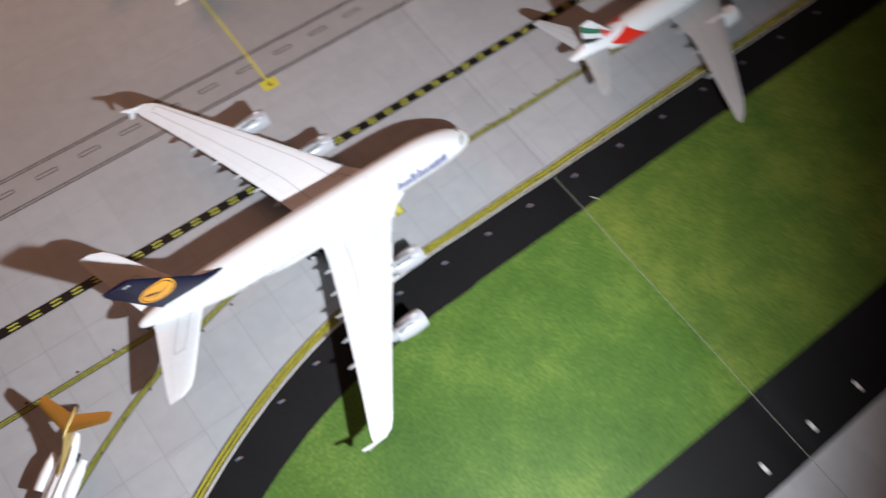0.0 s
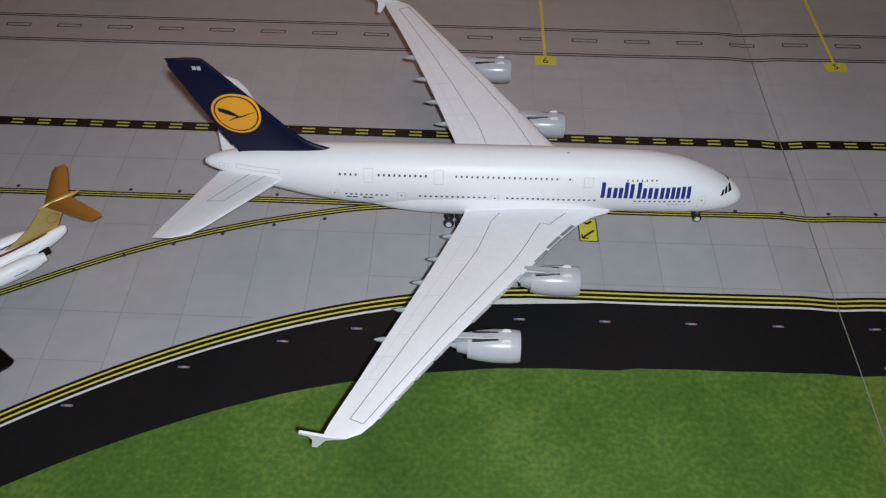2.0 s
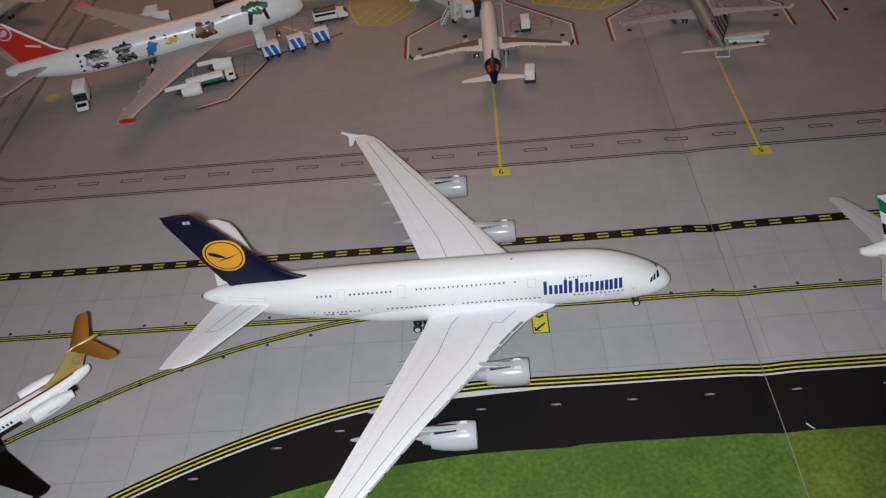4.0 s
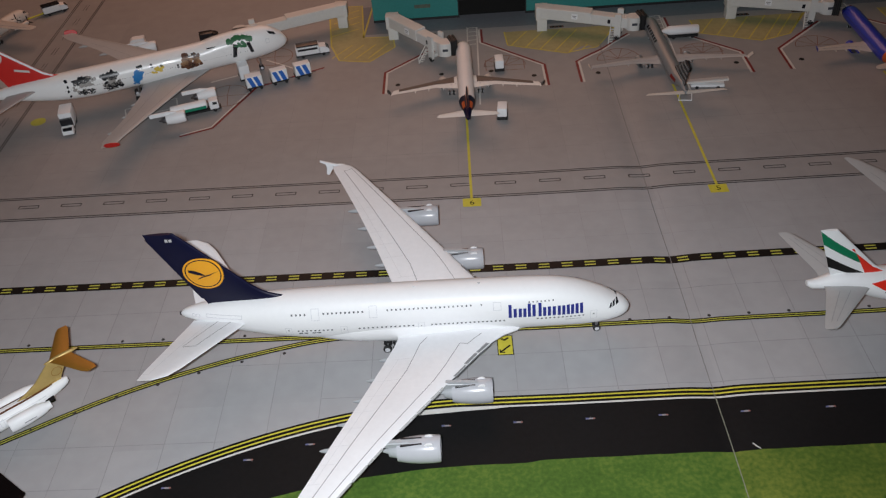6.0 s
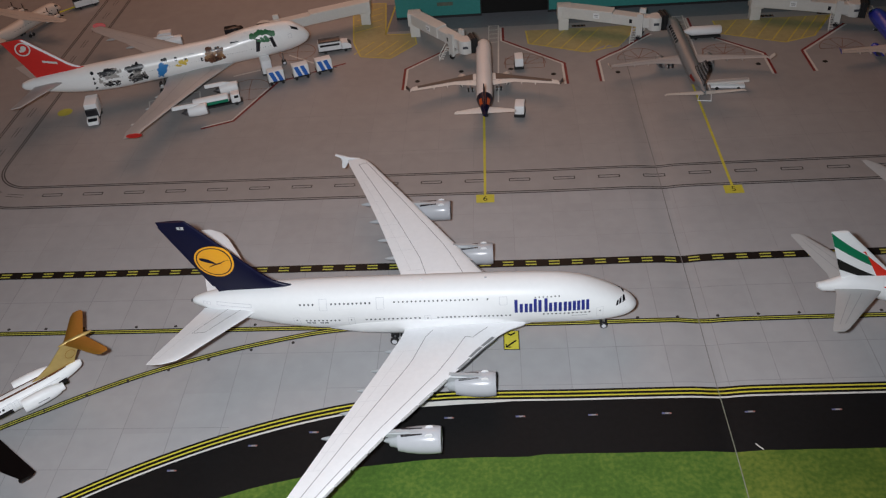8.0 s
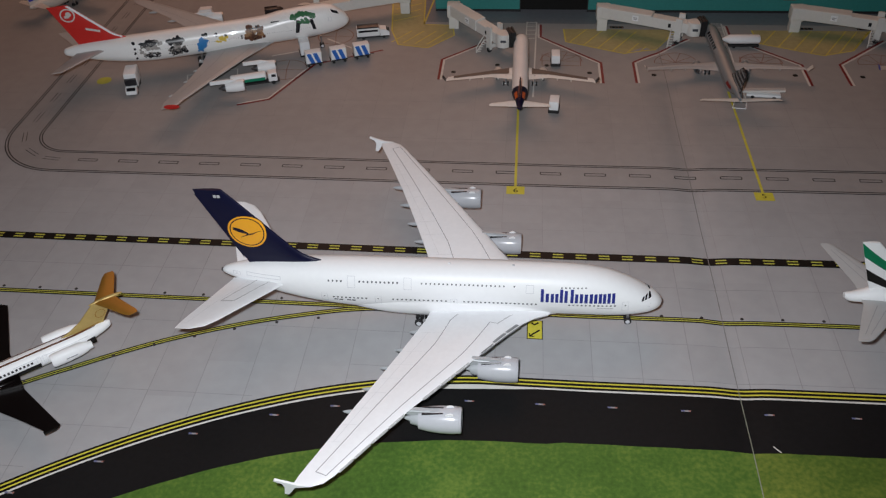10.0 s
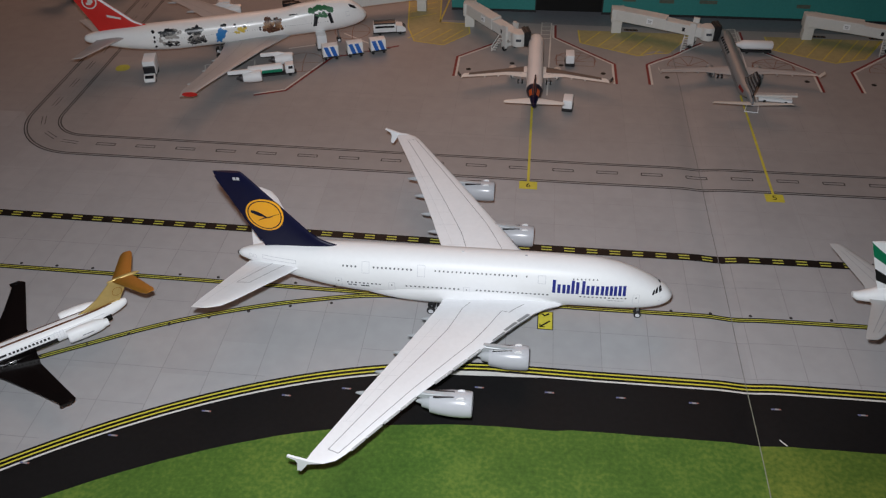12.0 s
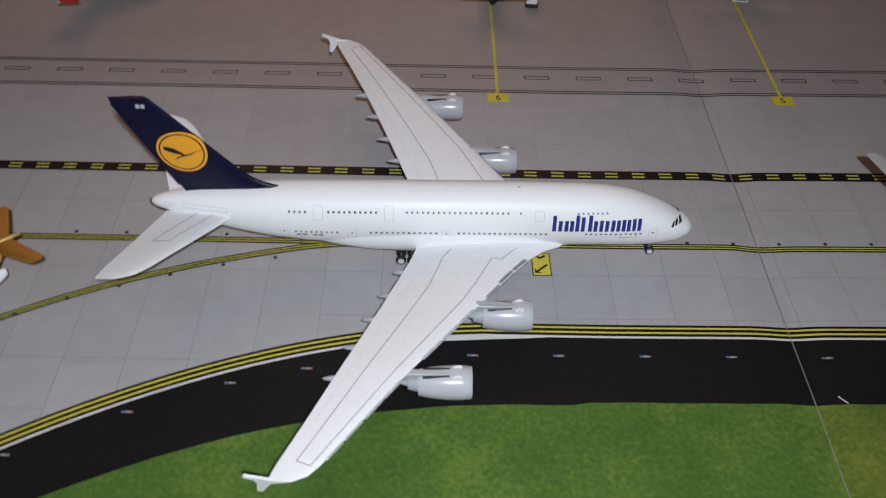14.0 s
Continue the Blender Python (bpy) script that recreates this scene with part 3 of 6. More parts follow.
    sheet("sign_arrow", join(ribbon([(37.6, -11.2), (41.6, -7.6)], 0.8, 8), ribbon([(37.4, -9.7), (37.4, -11.4), (39.4, -11.4)], 0.6, 8), ribbon([(38.2, -3.6), (39.4, -4.6), (41.2, -3.2)], 0.9, 8)), P_BLACK, MAT)
    # fold across the mat
    fold = [(118.0 + 0.12 * math.sin(y * 0.07), y) for y in range(-330, 400, 5)]
    sheet("fold_line", ribbon([p for p in fold if p[1] > -36], 0.36, 9), CREASE_DARK, MAT, "dark fold line across the mat")
    sheet("fold_wear", ribbon([p for p in fold if p[1] <= -34], 0.36, 9), CREASE, MAT, "whitened fold line across the mat")
    sheet("scratch", ribbon([(125.6, -61.6), (126.6, -63.0), (127.8, -64.3)], 0.42, 9), P_WHITE, MAT)


build_mat()


# ---- model aircraft, in millimetres: x forward, y to their left, z up from the wheels ----
def foil(s):
    return 5 * (0.2969 * math.sqrt(max(s, 0)) - 0.126 * s - 0.3516 * s * s + 0.2843 * s ** 3 - 0.1015 * s ** 4)


FIN_S = [(k / 22) ** 1.7 for k in range(23)]
FOIL_S = [0, 0.008, 0.03, 0.075, 0.15, 0.27, 0.42, 0.6, 0.8, 1.0]


def wing_shape(sections):
    """Loft of (y, leading x, chord, z, thickness)."""
    rings = []
    for y, xle, c, z, t in sections:
        up = [(xle - s * c, y, z + t * max(foil(s), 0.06)) for s in FOIL_S]
        lo = [(xle - s * c, y, z - 0.7 * t * max(foil(s), 0.06)) for s in FOIL_S]
        rings.append(up[::-1] + lo[1:])
    return loft(rings)


class Fin:
    """A tail fin: leading and trailing edge x at heights z, thickness at root and tip."""
    def __init__(self, rows, t0, t1, y=0.0):
        self.rows, self.t0, self.t1, self.y = rows, t0, t1, y
        self.z0, self.z1 = rows[0][0], rows[-1][0]

    def edges(self, z):
        zs = [r[0] for r in self.rows]
        return float(np.interp(z, zs, [r[1] for r in self.rows])), float(np.interp(z, zs, [r[2] for r in self.rows]))

    def shape(self, n=18):
        rings = []
        for k in range(n + 1):
            z = self.z0 + (self.z1 - self.z0) * k / n
            le, te = self.edges(z)
            t = self.t0 + (self.t1 - self.t0) * k / n
            a = [(le - s * (le - te), self.y + t * max(foil(s), 0.1), z) for s in FIN_S]
            b = [(le - s * (le - te), self.y - t * max(foil(s), 0.1), z) for s in FIN_S]
            rings.append(a[::-1] + b[1:])
        return loft(rings)

    def on(self, x, z, side, off=0.08):
        le, te = self.edges(z)
        s = min(1.0, max(0.0, (le - x) / max(1e-6, le - te)))
        t = self.t0 + (self.t1 - self.t0) * (z - self.z0) / (self.z1 - self.z0)
        return (x, self.y + side * (t * max(foil(s), 0.1) + off), z)

    def band(self, lo, hi, side, x0=None, x1=None, n=14, m=5, off=0.08):
        """A painted band between two heights that may slope: lo and hi give z along s from the leading (0) to the trailing edge (1)."""
        def at(u, w):
            z = lo(u) + (hi(u) - lo(u)) * w
            z = min(self.z1 - 0.01, max(self.z0 + 0.01, z))
            le, te = self.edges(z)
            a = le if x0 is None else x0(z)
            b = te if x1 is None else x1(z)
            return self.on(a + (b - a) * u, z, side, off)
        return grid(at, n, m)

    def disc(self, cx, cz, r0, r1, side, off, n=36):
        v, f = [], []
        for r in (r0, (r0 + r1) / 2, r1):
            v += [self.on(cx + r * math.cos(2 * math.pi * k / n), cz + r * math.sin(2 * math.pi * k / n), side, off) for k in range(n)]
        for i in range(2):
            f += [(i * n + k, i * n + (k + 1) % n, (i + 1) * n + (k + 1) % n, (i + 1) * n + k) for k in range(n)]
        return v, f


def hermite(xs, ys, x):
    i = int(np.clip(np.searchsorted(xs, x) - 1, 0, len(xs) - 2))
    h = xs[i + 1] - xs[i]
    def slope(k):
        if k <= 0 or k >= len(xs) - 1:
            j = 0 if k <= 0 else len(xs) - 2
            return (ys[j + 1] - ys[j]) / (xs[j + 1] - xs[j])
        a, b = (ys[k] - ys[k - 1]) / (xs[k] - xs[k - 1]), (ys[k + 1] - ys[k]) / (xs[k + 1] - xs[k])
        return 0.0 if a * b <= 0 else 2 * a * b / (a + b)
    t = (x - xs[i]) / h
    a, b = slope(i), slope(i + 1)
    return (2 * t ** 3 - 3 * t * t + 1) * ys[i] + (t ** 3 - 2 * t * t + t) * h * a + (-2 * t ** 3 + 3 * t * t) * ys[i + 1] + (t ** 3 - t * t) * h * b


class Tube:
    """A fuselage from stations (x, bottom, top, half width), tail to nose."""
    def __init__(self, rows, power=2.15):
        rows = sorted(rows)
        self.x = [r[0] for r in rows]
        self.cols = [[r[k] for r in rows] for k in (1, 2, 3)]
        self.e = power

    def dims(self, x):
        x = min(self.x[-1], max(self.x[0], x))
        zb, zt, hw = (hermite(self.x, c, x) for c in self.cols)
        return (zb + zt) / 2, max(0.05, (zt - zb) / 2), max(0.05, hw)

    def shape(self, n=32, per=5):
        xs = []
        for a, b in zip(self.x, self.x[1:]):
            xs += [a + (b - a) * k / per for k in range(per)]
        xs.append(self.x[-1])
        rings = []
        for x in xs:
            zc, h, w = self.dims(x)
            ring = []
            for k in range(n):
                t = 2 * math.pi * k / n
                c, s = math.cos(t), math.sin(t)
                ring.append((x, w * math.copysign(abs(c) ** (2 / self.e), c), zc + h * math.copysign(abs(s) ** (2 / self.e), s)))
            rings.append(ring)
        return loft(rings)

    def on(self, x, z, side, off=0.07):
        zc, h, w = self.dims(x)
        u = min(0.995, max(-0.995, (z - zc) / h))
        y = w * (1 - abs(u) ** self.e) ** (1 / self.e)
        ny, nz = (y / w) ** (self.e - 1) / w, math.copysign(abs(u) ** (self.e - 1), u) / h
        k = off / math.hypot(ny, nz)
        return (x, side * (y + ny * k), zc + h * u + nz * k)

    def sleeve(self, x0, x1, off=0.1, n=30, m=14):
        """A painted section all the way round."""
        rings = []
        for i in range(m + 1):
            x = x0 + (x1 - x0) * i / m
            zc, h, w = self.dims(x)
            rings.append([(x, (w + off) * math.cos(2 * math.pi * k / n), zc + (h + off) * math.sin(2 * math.pi * k / n)) for k in range(n)])
        return loft(rings)

    def rect(self, x0, x1, z0, z1, side, off=0.07, n=None, m=3, lean=0.0):
        n = n or max(1, int(abs(x1 - x0) / 2))
        return grid(lambda u, w: self.on(x0 + (x1 - x0) * u + lean * w, z0 + (z1 - z0) * w, side, off), n, m)

    def patch(self, pts, side, off=0.07, n=8, m=4):
        """A four-cornered painted patch: (x, z) corners in order."""
        a, b, c, d = (Vector(p) for p in pts)
        def at(u, w):
            p = (a * (1 - u) + b * u) * (1 - w) + (d * (1 - u) + c * u) * w
            return self.on(p.x, p.y, side, off)
        return grid(at, n, m)


def frame_rect(tube, x0, x1, z0, z1, side, t=0.16):
    return join(tube.rect(x0, x0 + t, z0, z1, side), tube.rect(x1 - t, x1, z0, z1, side), tube.rect(x0, x1, z0, z0 + t, side, m=1), tube.rect(x0, x1, z1 - t, z1, side, m=1))


def window_row(tube, x0, x1, z, pitch, side, w=0.66, h=0.7):
    n = max(1, int(round(abs(x1 - x0) / pitch)))
    return join(*[tube.rect(x0 + (x1 - x0) * k / n - w / 2, x0 + (x1 - x0) * k / n + w / 2, z - h / 2, z + h / 2, side, 0.05, 1, 1) for k in range(n + 1)])


def wheel(x, y, z, r, w):
    return lathe([(-w / 2, r * 0.55), (-w / 2, r * 0.9), (-w * 0.35, r), (w * 0.35, r), (w / 2, r * 0.9), (w / 2, r * 0.55)], 18, x, y, z, "y")


def gear_leg(parent, x, y, top, r, wheels):
    """An undercarriage leg with its wheels: (dx, dy) each."""
    leg = part("landing_gear", join(rod((x, y, top), (x, y, r), 0.55), *[rod((x + dx, y - abs(dy) - 0.2, r), (x + dx, y + abs(dy) + 0.2, r), 0.4) for dx, dy in wheels[::2]]), METAL, parent, "bare metal landing gear leg")
    for dx, dy in wheels:
        tyre = part("wheel", wheel(x + dx, y + dy, r, r, 0.42 * r + 0.5), RUBBER, leg)
        out = 1 if dy >= 0 else -1
        part("hub", lathe([(0, r * 0.62), (0.14 * out, r * 0.58), (0.18 * out, r * 0.1)], 12, x + dx, y + dy + out * (0.21 * r + 0.25), r, "y"), FRAME_GREY, tyre)


def engine(parent, x, y, z, length, r, material, pylon=None, lip=None, core=True, core_paint=None):
    """A turbofan whose intake stands at x; the pylon is a list of plan points (x, z low, z high)."""
    L = length
    outer = [(-0.02 * L, 0.84 * r), (0.0, 0.9 * r), (-0.05 * L, 0.96 * r), (-0.2 * L, r), (-0.5 * L, 0.99 * r), (-0.78 * L, 0.9 * r), (-L, 0.77 * r), (-L, 0.72 * r), (-0.75 * L, 0.74 * r), (-0.32 * L, 0.74 * r), (-0.1 * L, 0.8 * r), (-0.02 * L, 0.84 * r)]
    n = 30
    rings = [[(x + a, y + q * math.cos(2 * math.pi * k / n), z + q * math.sin(2 * math.pi * k / n)) for k in range(n)] for a, q in outer]
    nac = part("engine", loft(rings, caps=False), material, parent, "rounded engine nacelle")
    rim = [(0.004 * L, 0.885 * r), (0.006 * L, 0.915 * r), (-0.05 * L, 0.975 * r), (-0.055 * L, 0.955 * r)]
    part("intake_lip", loft([[(x + a, y + q * math.cos(2 * math.pi * k / n), z + q * math.sin(2 * math.pi * k / n)) for k in range(n)] for a, q in rim], caps=False), lip or METAL, nac, "bare metal intake rim")
    blades = [lathe([(-0.3 * L, 0.76 * r), (-0.31 * L, 0.1)], 24, x, y, z)]
    part("fan", join(*blades), DARK_METAL, nac)
    part("spinner", lathe([(-0.3 * L, 0.24 * r), (-0.24 * L, 0.17 * r), (-0.19 * L, 0.02)], 14, x, y, z), DARK, nac)
    if core:
        part("core_exhaust", lathe([(-0.7 * L, 0.62 * r), (-1.0 * L, 0.56 * r), (-1.18 * L, 0.44 * r), (-1.2 * L, 0.4 * r), (-1.2 * L, 0.24 * r), (-1.34 * L, 0.1 * r), (-1.36 * L, 0.02)], 20, x, y, z), core_paint or DARK_METAL, nac, "stepped core exhaust cone")
    if pylon:
        w = 0.16 * r
        rings = []
        for px, lo, hi in pylon:
            rings.append([(px, y - w, lo), (px, y + w, lo), (px, y + w * 0.8, hi), (px, y - w * 0.8, hi)])
        part("pylon", loft(rings), core_paint or material, nac)
    return nac


def canoe(x, y, z, length, w, h):
    """A flap track fairing that ends at x."""
    rings = []
    for s, k in ((0, 0.05), (0.06, 0.45), (0.2, 0.8), (0.45, 1.0), (0.75, 0.85), (0.95, 0.4), (1.0, 0.1)):
        rings.append([(x + s * length, y + w / 2 * k * math.cos(2 * math.pi * i / 12), z + h / 2 * k * math.sin(2 * math.pi * i / 12)) for i in range(12)])
    return loft(rings)


def wing_top(sections, y, s, off=0.06):
    """A place on the upper side of a wing."""
    ys = [q[0] for q in sections]
    xle, c, z, t = (float(np.interp(y, ys, [q[k] for q in sections])) for k in (1, 2, 3, 4))
    return (xle - s * c, y, z + t * max(foil(s), 0.06) + off)


def wing_line(sections, pts, width=0.28):
    """A panel line on the upper side, along (y, part of the chord)."""
    path = []
    for (y0, s0), (y1, s1) in zip(pts, pts[1:]):
        n = max(2, int(abs(y1 - y0) / 3))
        path += [(y0 + (y1 - y0) * k / n, s0 + (s1 - s0) * k / n) for k in range(n)]
    path.append(pts[-1])
    p = [Vector(wing_top(sections, *q)) for q in path]
    v = []
    for i, q in enumerate(p):
        d = p[min(len(p) - 1, i + 1)] - p[max(0, i - 1)]
        s = Vector((-d.y, d.x, 0)).normalized() * width / 2
        v += [tuple(q - s), tuple(q + s)]
    return v, [(2 * i, 2 * i + 2, 2 * i + 3, 2 * i + 1) for i in range(len(p) - 1)]


# ---- the large white four-engined double-decker ----
def double_decker():
    a = thing("model_airplane", "white four-engined double-deck model airliner with dark blue tail", "model airplane", group="model airliners")
    tube = Tube([(-92.0, 21.4, 22.8, 0.7), (-90.5, 20.4, 24.0, 1.7), (-84, 18.2, 25.9, 3.6), (-75, 15.4, 27.3, 5.6), (-64, 12.2, 28.3, 7.3), (-50, 9.2, 29.0, 8.6), (-34, 7.3, 29.3, 9.1),
                 (-18, 6.8, 29.35, 9.2), (20, 6.8, 29.35, 9.2), (46, 6.8, 29.1, 9.2), (58, 6.9, 28.5, 9.1), (68, 7.0, 26.7, 8.8), (75, 7.4, 24.1, 8.2), (80.5, 8.1, 21.4, 7.3), (85, 9.0, 18.7, 6.0), (88.2, 10.2, 16.7, 4.4), (90.0, 11.3, 14.9, 2.6), (90.8, 12.4, 13.7, 0.9)], 2.2)
    part("fuselage", tube.shape(40, 5), WHITE, a, "glossy white fuselage")
    # wing-body fairing
    fair = Tube([(-46, 9.4, 18.0, 3.0), (-34, 7.0, 19.0, 7.4), (-18, 4.9, 20.0, 9.2), (0, 4.2, 20.5, 9.55), (16, 4.2, 20.5, 9.55), (32, 4.8, 20.0, 9.2), (46, 6.4, 19.0, 7.6), (58, 8.2, 17.0, 4.0)], 2.3)
    part("belly_fairing", fair.shape(32, 4), WHITE, a)
    secs = [(0, 49, 54, 9.8, 5.6), (8.5, 45.0, 48.6, 10.2, 5.2), (11.5, 39.0, 43.0, 10.7, 4.8), (16, 34.0, 39.2, 11.5, 4.4), (24, 27.4, 35.4, 12.7, 3.7), (38, 17.0, 30.2, 14.6, 2.9), (52, 6.6, 25.2, 16.5, 2.3), (67, -4.5, 20.2, 18.3, 1.8), (84.5, -17.0, 15.0, 19.4, 1.3), (98.2, -26.6, 11.4, 20.1, 0.95), (101.2, -29.4, 9.6, 20.3, 0.8), (102.8, -33.0, 6.4, 20.4, 0.5)]
    for side in (1, -1):
        fl = (lambda s: s) if side == 1 else mirror
        w = part("wing", fl(wing_shape(secs)), WHITE_WING, a, "swept white wing with thin panel lines")
        lines = (wing_line(secs, [(11.6, 0.72), (16, 0.735), (31, 0.66), (60, 0.64), (97, 0.6)]), wing_line(secs, [(97, 0.60), (98.4, 0.2)]), wing_line(secs, [(98.4, 0.2), (60, 0.2), (38, 0.2), (29, 0.235)]),
                     wing_line(secs, [(11.8, 0.2), (18.0, 0.21), (17.4, 0.3), (29, 0.235)]))
        for line in lines:
            sheet("panel_line", fl(line), LINE_GREY, w)
        tabs = join(*[wing_line(secs, [(y, 0.68), (y, 0.97)], 0.2) for y in (24, 36, 44, 52, 60, 68, 76, 84)], wing_line(secs, [(24, 0.86), (84, 0.84)], 0.18))
        sheet("flap_joints", fl(tabs), JOINT_PALE, w)
        for y0, y1 in ((17.0, 22.4), (22.9, 28.8), (29.4, 35.4), (41.2, 47.2), (47.8, 54.0), (54.6, 62.0), (70.0, 76.4), (77.0, 83.4), (84.0, 90.2), (90.8, 96.0)):
            depth = 0.038 if y0 < 29 else 0.018
            slat = grid(lambda u, q: wing_top(secs, y0 + (y1 - y0) * u, depth * q, 0.09) if q > 0 else tuple(Vector(wing_top(secs, y0 + (y1 - y0) * u, 0.0, 0)) + Vector((0.2, 0, -0.7))), 4, 4)
            sheet("slat", fl(slat), SLAT_GREY if y0 < 30 else WING_GREY, w)
        for y in (22.6, 29.1, 43, 50, 57, 74, 82, 90, 96):
            part("slat_track", fl(box(*[c + d for c, d in zip(wing_top(secs, y, 0.012), (0.05, 0, -0.35))], 0.8, 0.4, 0.6, 0.1)), WHITE_WING, w)
        for y, l in ((22, 13), (33.5, 15), (44.5, 15), (56.5, 14.5), (68.5, 13)):
            x, _, z = wing_top(secs, y, 1.0)
            part("flap_fairing", fl(canoe(x - 3.9, y, z - 1.7, l - 1, 1.8, 2.4)), FAIRING_GREY, w)
        fence = [(-33.0, 21.7), (-37.5, 22.2), (-41.4, 23.7), (-44.9, 25.1), (-45.3, 24.3), (-42.6, 22.6), (-42.0, 20.6), (-42.6, 15.9), (-41.2, 15.5), (-38.6, 20.4)]
        rings = [[(x, 102.6 + dy + 0.05 * (z - 21), 20.4 + 0.86 * (z - 21.4)) for x, z in fence] for dy in (-0.35, 0.45)]
        part("wing_fence", fl(loft(rings)), WHITE_WING, w, "white arrow-shaped wingtip fence")
        ht = [(2.5, -61.5, 25.5, 19.6, 2.6), (6, -64.0, 23.8, 20.4, 2.3), (20.6, -74.2, 18.4, 23.2, 1.7), (34.4, -83.6, 13.4, 26.0, 1.1), (38.4, -87.4, 10.6, 26.7, 0.9), (40.4, -92.4, 6.0, 27.1, 0.5)]
        t = part("tailplane", fl(wing_shape(ht)), WHITE_WING, a, "white swept tailplane")
        sheet("panel_lines", fl(join(wing_line(ht, [(5.4, 0.26), (21.2, 0.36)], 0.24), wing_line(ht, [(21.2, 0.36), (21.2, 0.65)], 0.24), wing_line(ht, [(21.2, 0.65), (5.4, 0.52)], 0.24))), LINE_GREY, t)
        sheet("hinge_line", fl(join(wing_line(ht, [(5.4, 0.66), (25, 0.74), (37, 0.76)], 0.2), wing_line(ht, [(25, 0.74), (25, 0.97)], 0.2), wing_line(ht, [(37, 0.76), (37, 0.97)], 0.2))), JOINT_PALE, t)
        for x, y, z in ((32.9, 38.3, 9.3), (13.2, 66.8, 13.0)):
            top = z + 6.2 if y < 50 else z + 5.4
            e = engine(a, x, side * y, z, 15.3, 5.0, ENGINE_GREY, [(x - 4.5, z + 4.3, z + 4.8), (x - 10, z + 3.2, top - 0.4), (x - 17, z + 2.6, top), (x - 25, z + 3.2, top - 0.6)], ENGINE_GREY, True, FAIRING_GREY)
            for k in (-1, 1):
                rings = [[(px, side * y + k * 1.9 + 0.25 * q, z + pz) for px, pz in ((x - 6.0, 4.1), (x - 4.8, 5.2), (x - 3.6, 5.4), (x - 2.8, 5.0), (x - 2.5, 4.2))] for q in (-1, 1)]
                part("nacelle_strake", loft(rings), WHITE, e, "white fin-shaped strake")
                part("cowl_gap", beam((x - 14.0, side * y + k * 1.5), (x - 6.4, side * y + k * 1.3), 0.55, z + 3.9, z + 4.75, z + 4.3, z + 5.0, 0.1), DARK, e)
            part("cowl_seam", loft([[(x - a, side * y + q * math.cos(2 * math.pi * n / 30), z + q * math.sin(2 * math.pi * n / 30)) for n in range(30)] for a, q in ((1.0, 4.77), (1.12, 4.79))], caps=False), LINE_GREY, e)
            part("mounting", beam((x - 11.0, side * y), (x - 22.0, side * y), 1.9, z + 3.6, z + 5.2, z + 3.0, top - 0.2, 0.5), FAIRING_GREY, e)
    # fin with its dorsal fillet
    fin = Fin([(26.4, -40.5, -79.8), (28.3, -45.6, -80.3), (29.6, -51.6, -81.0), (31.6, -56.0, -82.0), (35.6, -60.6, -84.1), (45, -68.6, -88.6), (54, -76.3, -92.6), (61.0, -82.2, -95.4), (63.5, -84.6, -96.0)], 2.6, 1.5)
    f = part("tail_fin", fin.shape(26), NAVY, a, "dark blue tail fin with yellow disc emblem")
    part("rudder_edge", loft([[(-94.8, 0.2, 61.2), (-94.8, -0.2, 61.2), (-96.0, 0, 61.0)], [(-80.6, 0.2, 29.6), (-80.6, -0.2, 29.6), (-81.8, 0, 29.6)]]), NAVY, f)
    for side in (1, -1):
        sheet("emblem_ring", fin.disc(-77.6, 43.4, 7.2, 8.0, side, 0.14), ORANGE, f, "yellow ring on dark blue")
        sheet("emblem_disc", fin.disc(-77.6, 43.4, 0.02, 6.75, side, 0.14), ORANGE, f, "warm yellow disc")
        neck = smooth_line([(-80.5, 40.4), (-78.6, 41.5), (-77.0, 42.2), (-75.2, 42.7), (-73.6, 43.6), (-71.4, 44.3)], 4)
        def at_neck(u, w):
            q = neck[int(round(u * (len(neck) - 1)))]
            return fin.on(q[0], q[1] + (0.18 + 0.5 * math.sin(math.pi * min(1.0, u * 1.15))) * (w - 0.5), side, 0.2)
        bird = [grid(at_neck, len(neck) - 1, 1),
                grid(lambda u, w: fin.on(-76.9 - 6.3 * u, 42.3 + 2.5 * u ** 0.7 + (0.5 + 1.5 * math.sin(u * 2.6)) * (w - 0.5), side, 0.2), 10, 1)]
        sheet("emblem_shape", join(*bird), NAVY, f)
        for x in (-85.4, -86.9):
            sheet("fin_code_bar", fin.band(lambda u: 60.0, lambda u: 61.4, side, lambda z: x, lambda z: x - 1.2, 3, 2, 0.1), WING_GREY, f)
        # windows, doors, name
        rows = join(window_row(tube, -45.2, -40.0, 24.5, 1.74, side), window_row(tube, -32.4, -16.8, 24.6, 1.74, side), window_row(tube, -6.8, 26.4, 24.7, 1.74, side, 0.56, 0.62), tube.rect(30.3, 30.85, 24.4, 25.0, side, 0.05, 1, 1), window_row(tube, 49.5, 59, 24.7, 1.6, side, 0.5, 0.5))
        sheet("upper_windows", rows, WINDOW_GREY, a, kind="stuff")
        rows = join(window_row(tube, -43.6, -30.0, 16.7, 1.7, side, 0.7, 0.75), window_row(tube, -18.8, 2.9, 16.8, 1.74, side, 0.72, 0.75), window_row(tube, 10.4, 39.4, 16.8, 1.74, side, 0.72, 0.75), window_row(tube, 52.8, 71, 16.9, 1.62, side, 0.7, 0.65))
        sheet("lower_windows", rows, WINDOW_GREY, a, kind="stuff")
        for x, z in ((-35.8, 24.2), (-12.6, 24.2), (36.8, 24.4)):
            sheet("door", frame_rect(tube, x - 1.6, x + 1.6, z - 2.3, z + (2.3 if x < 0 else 1.0), side, 0.2), FRAME_GREY, a)
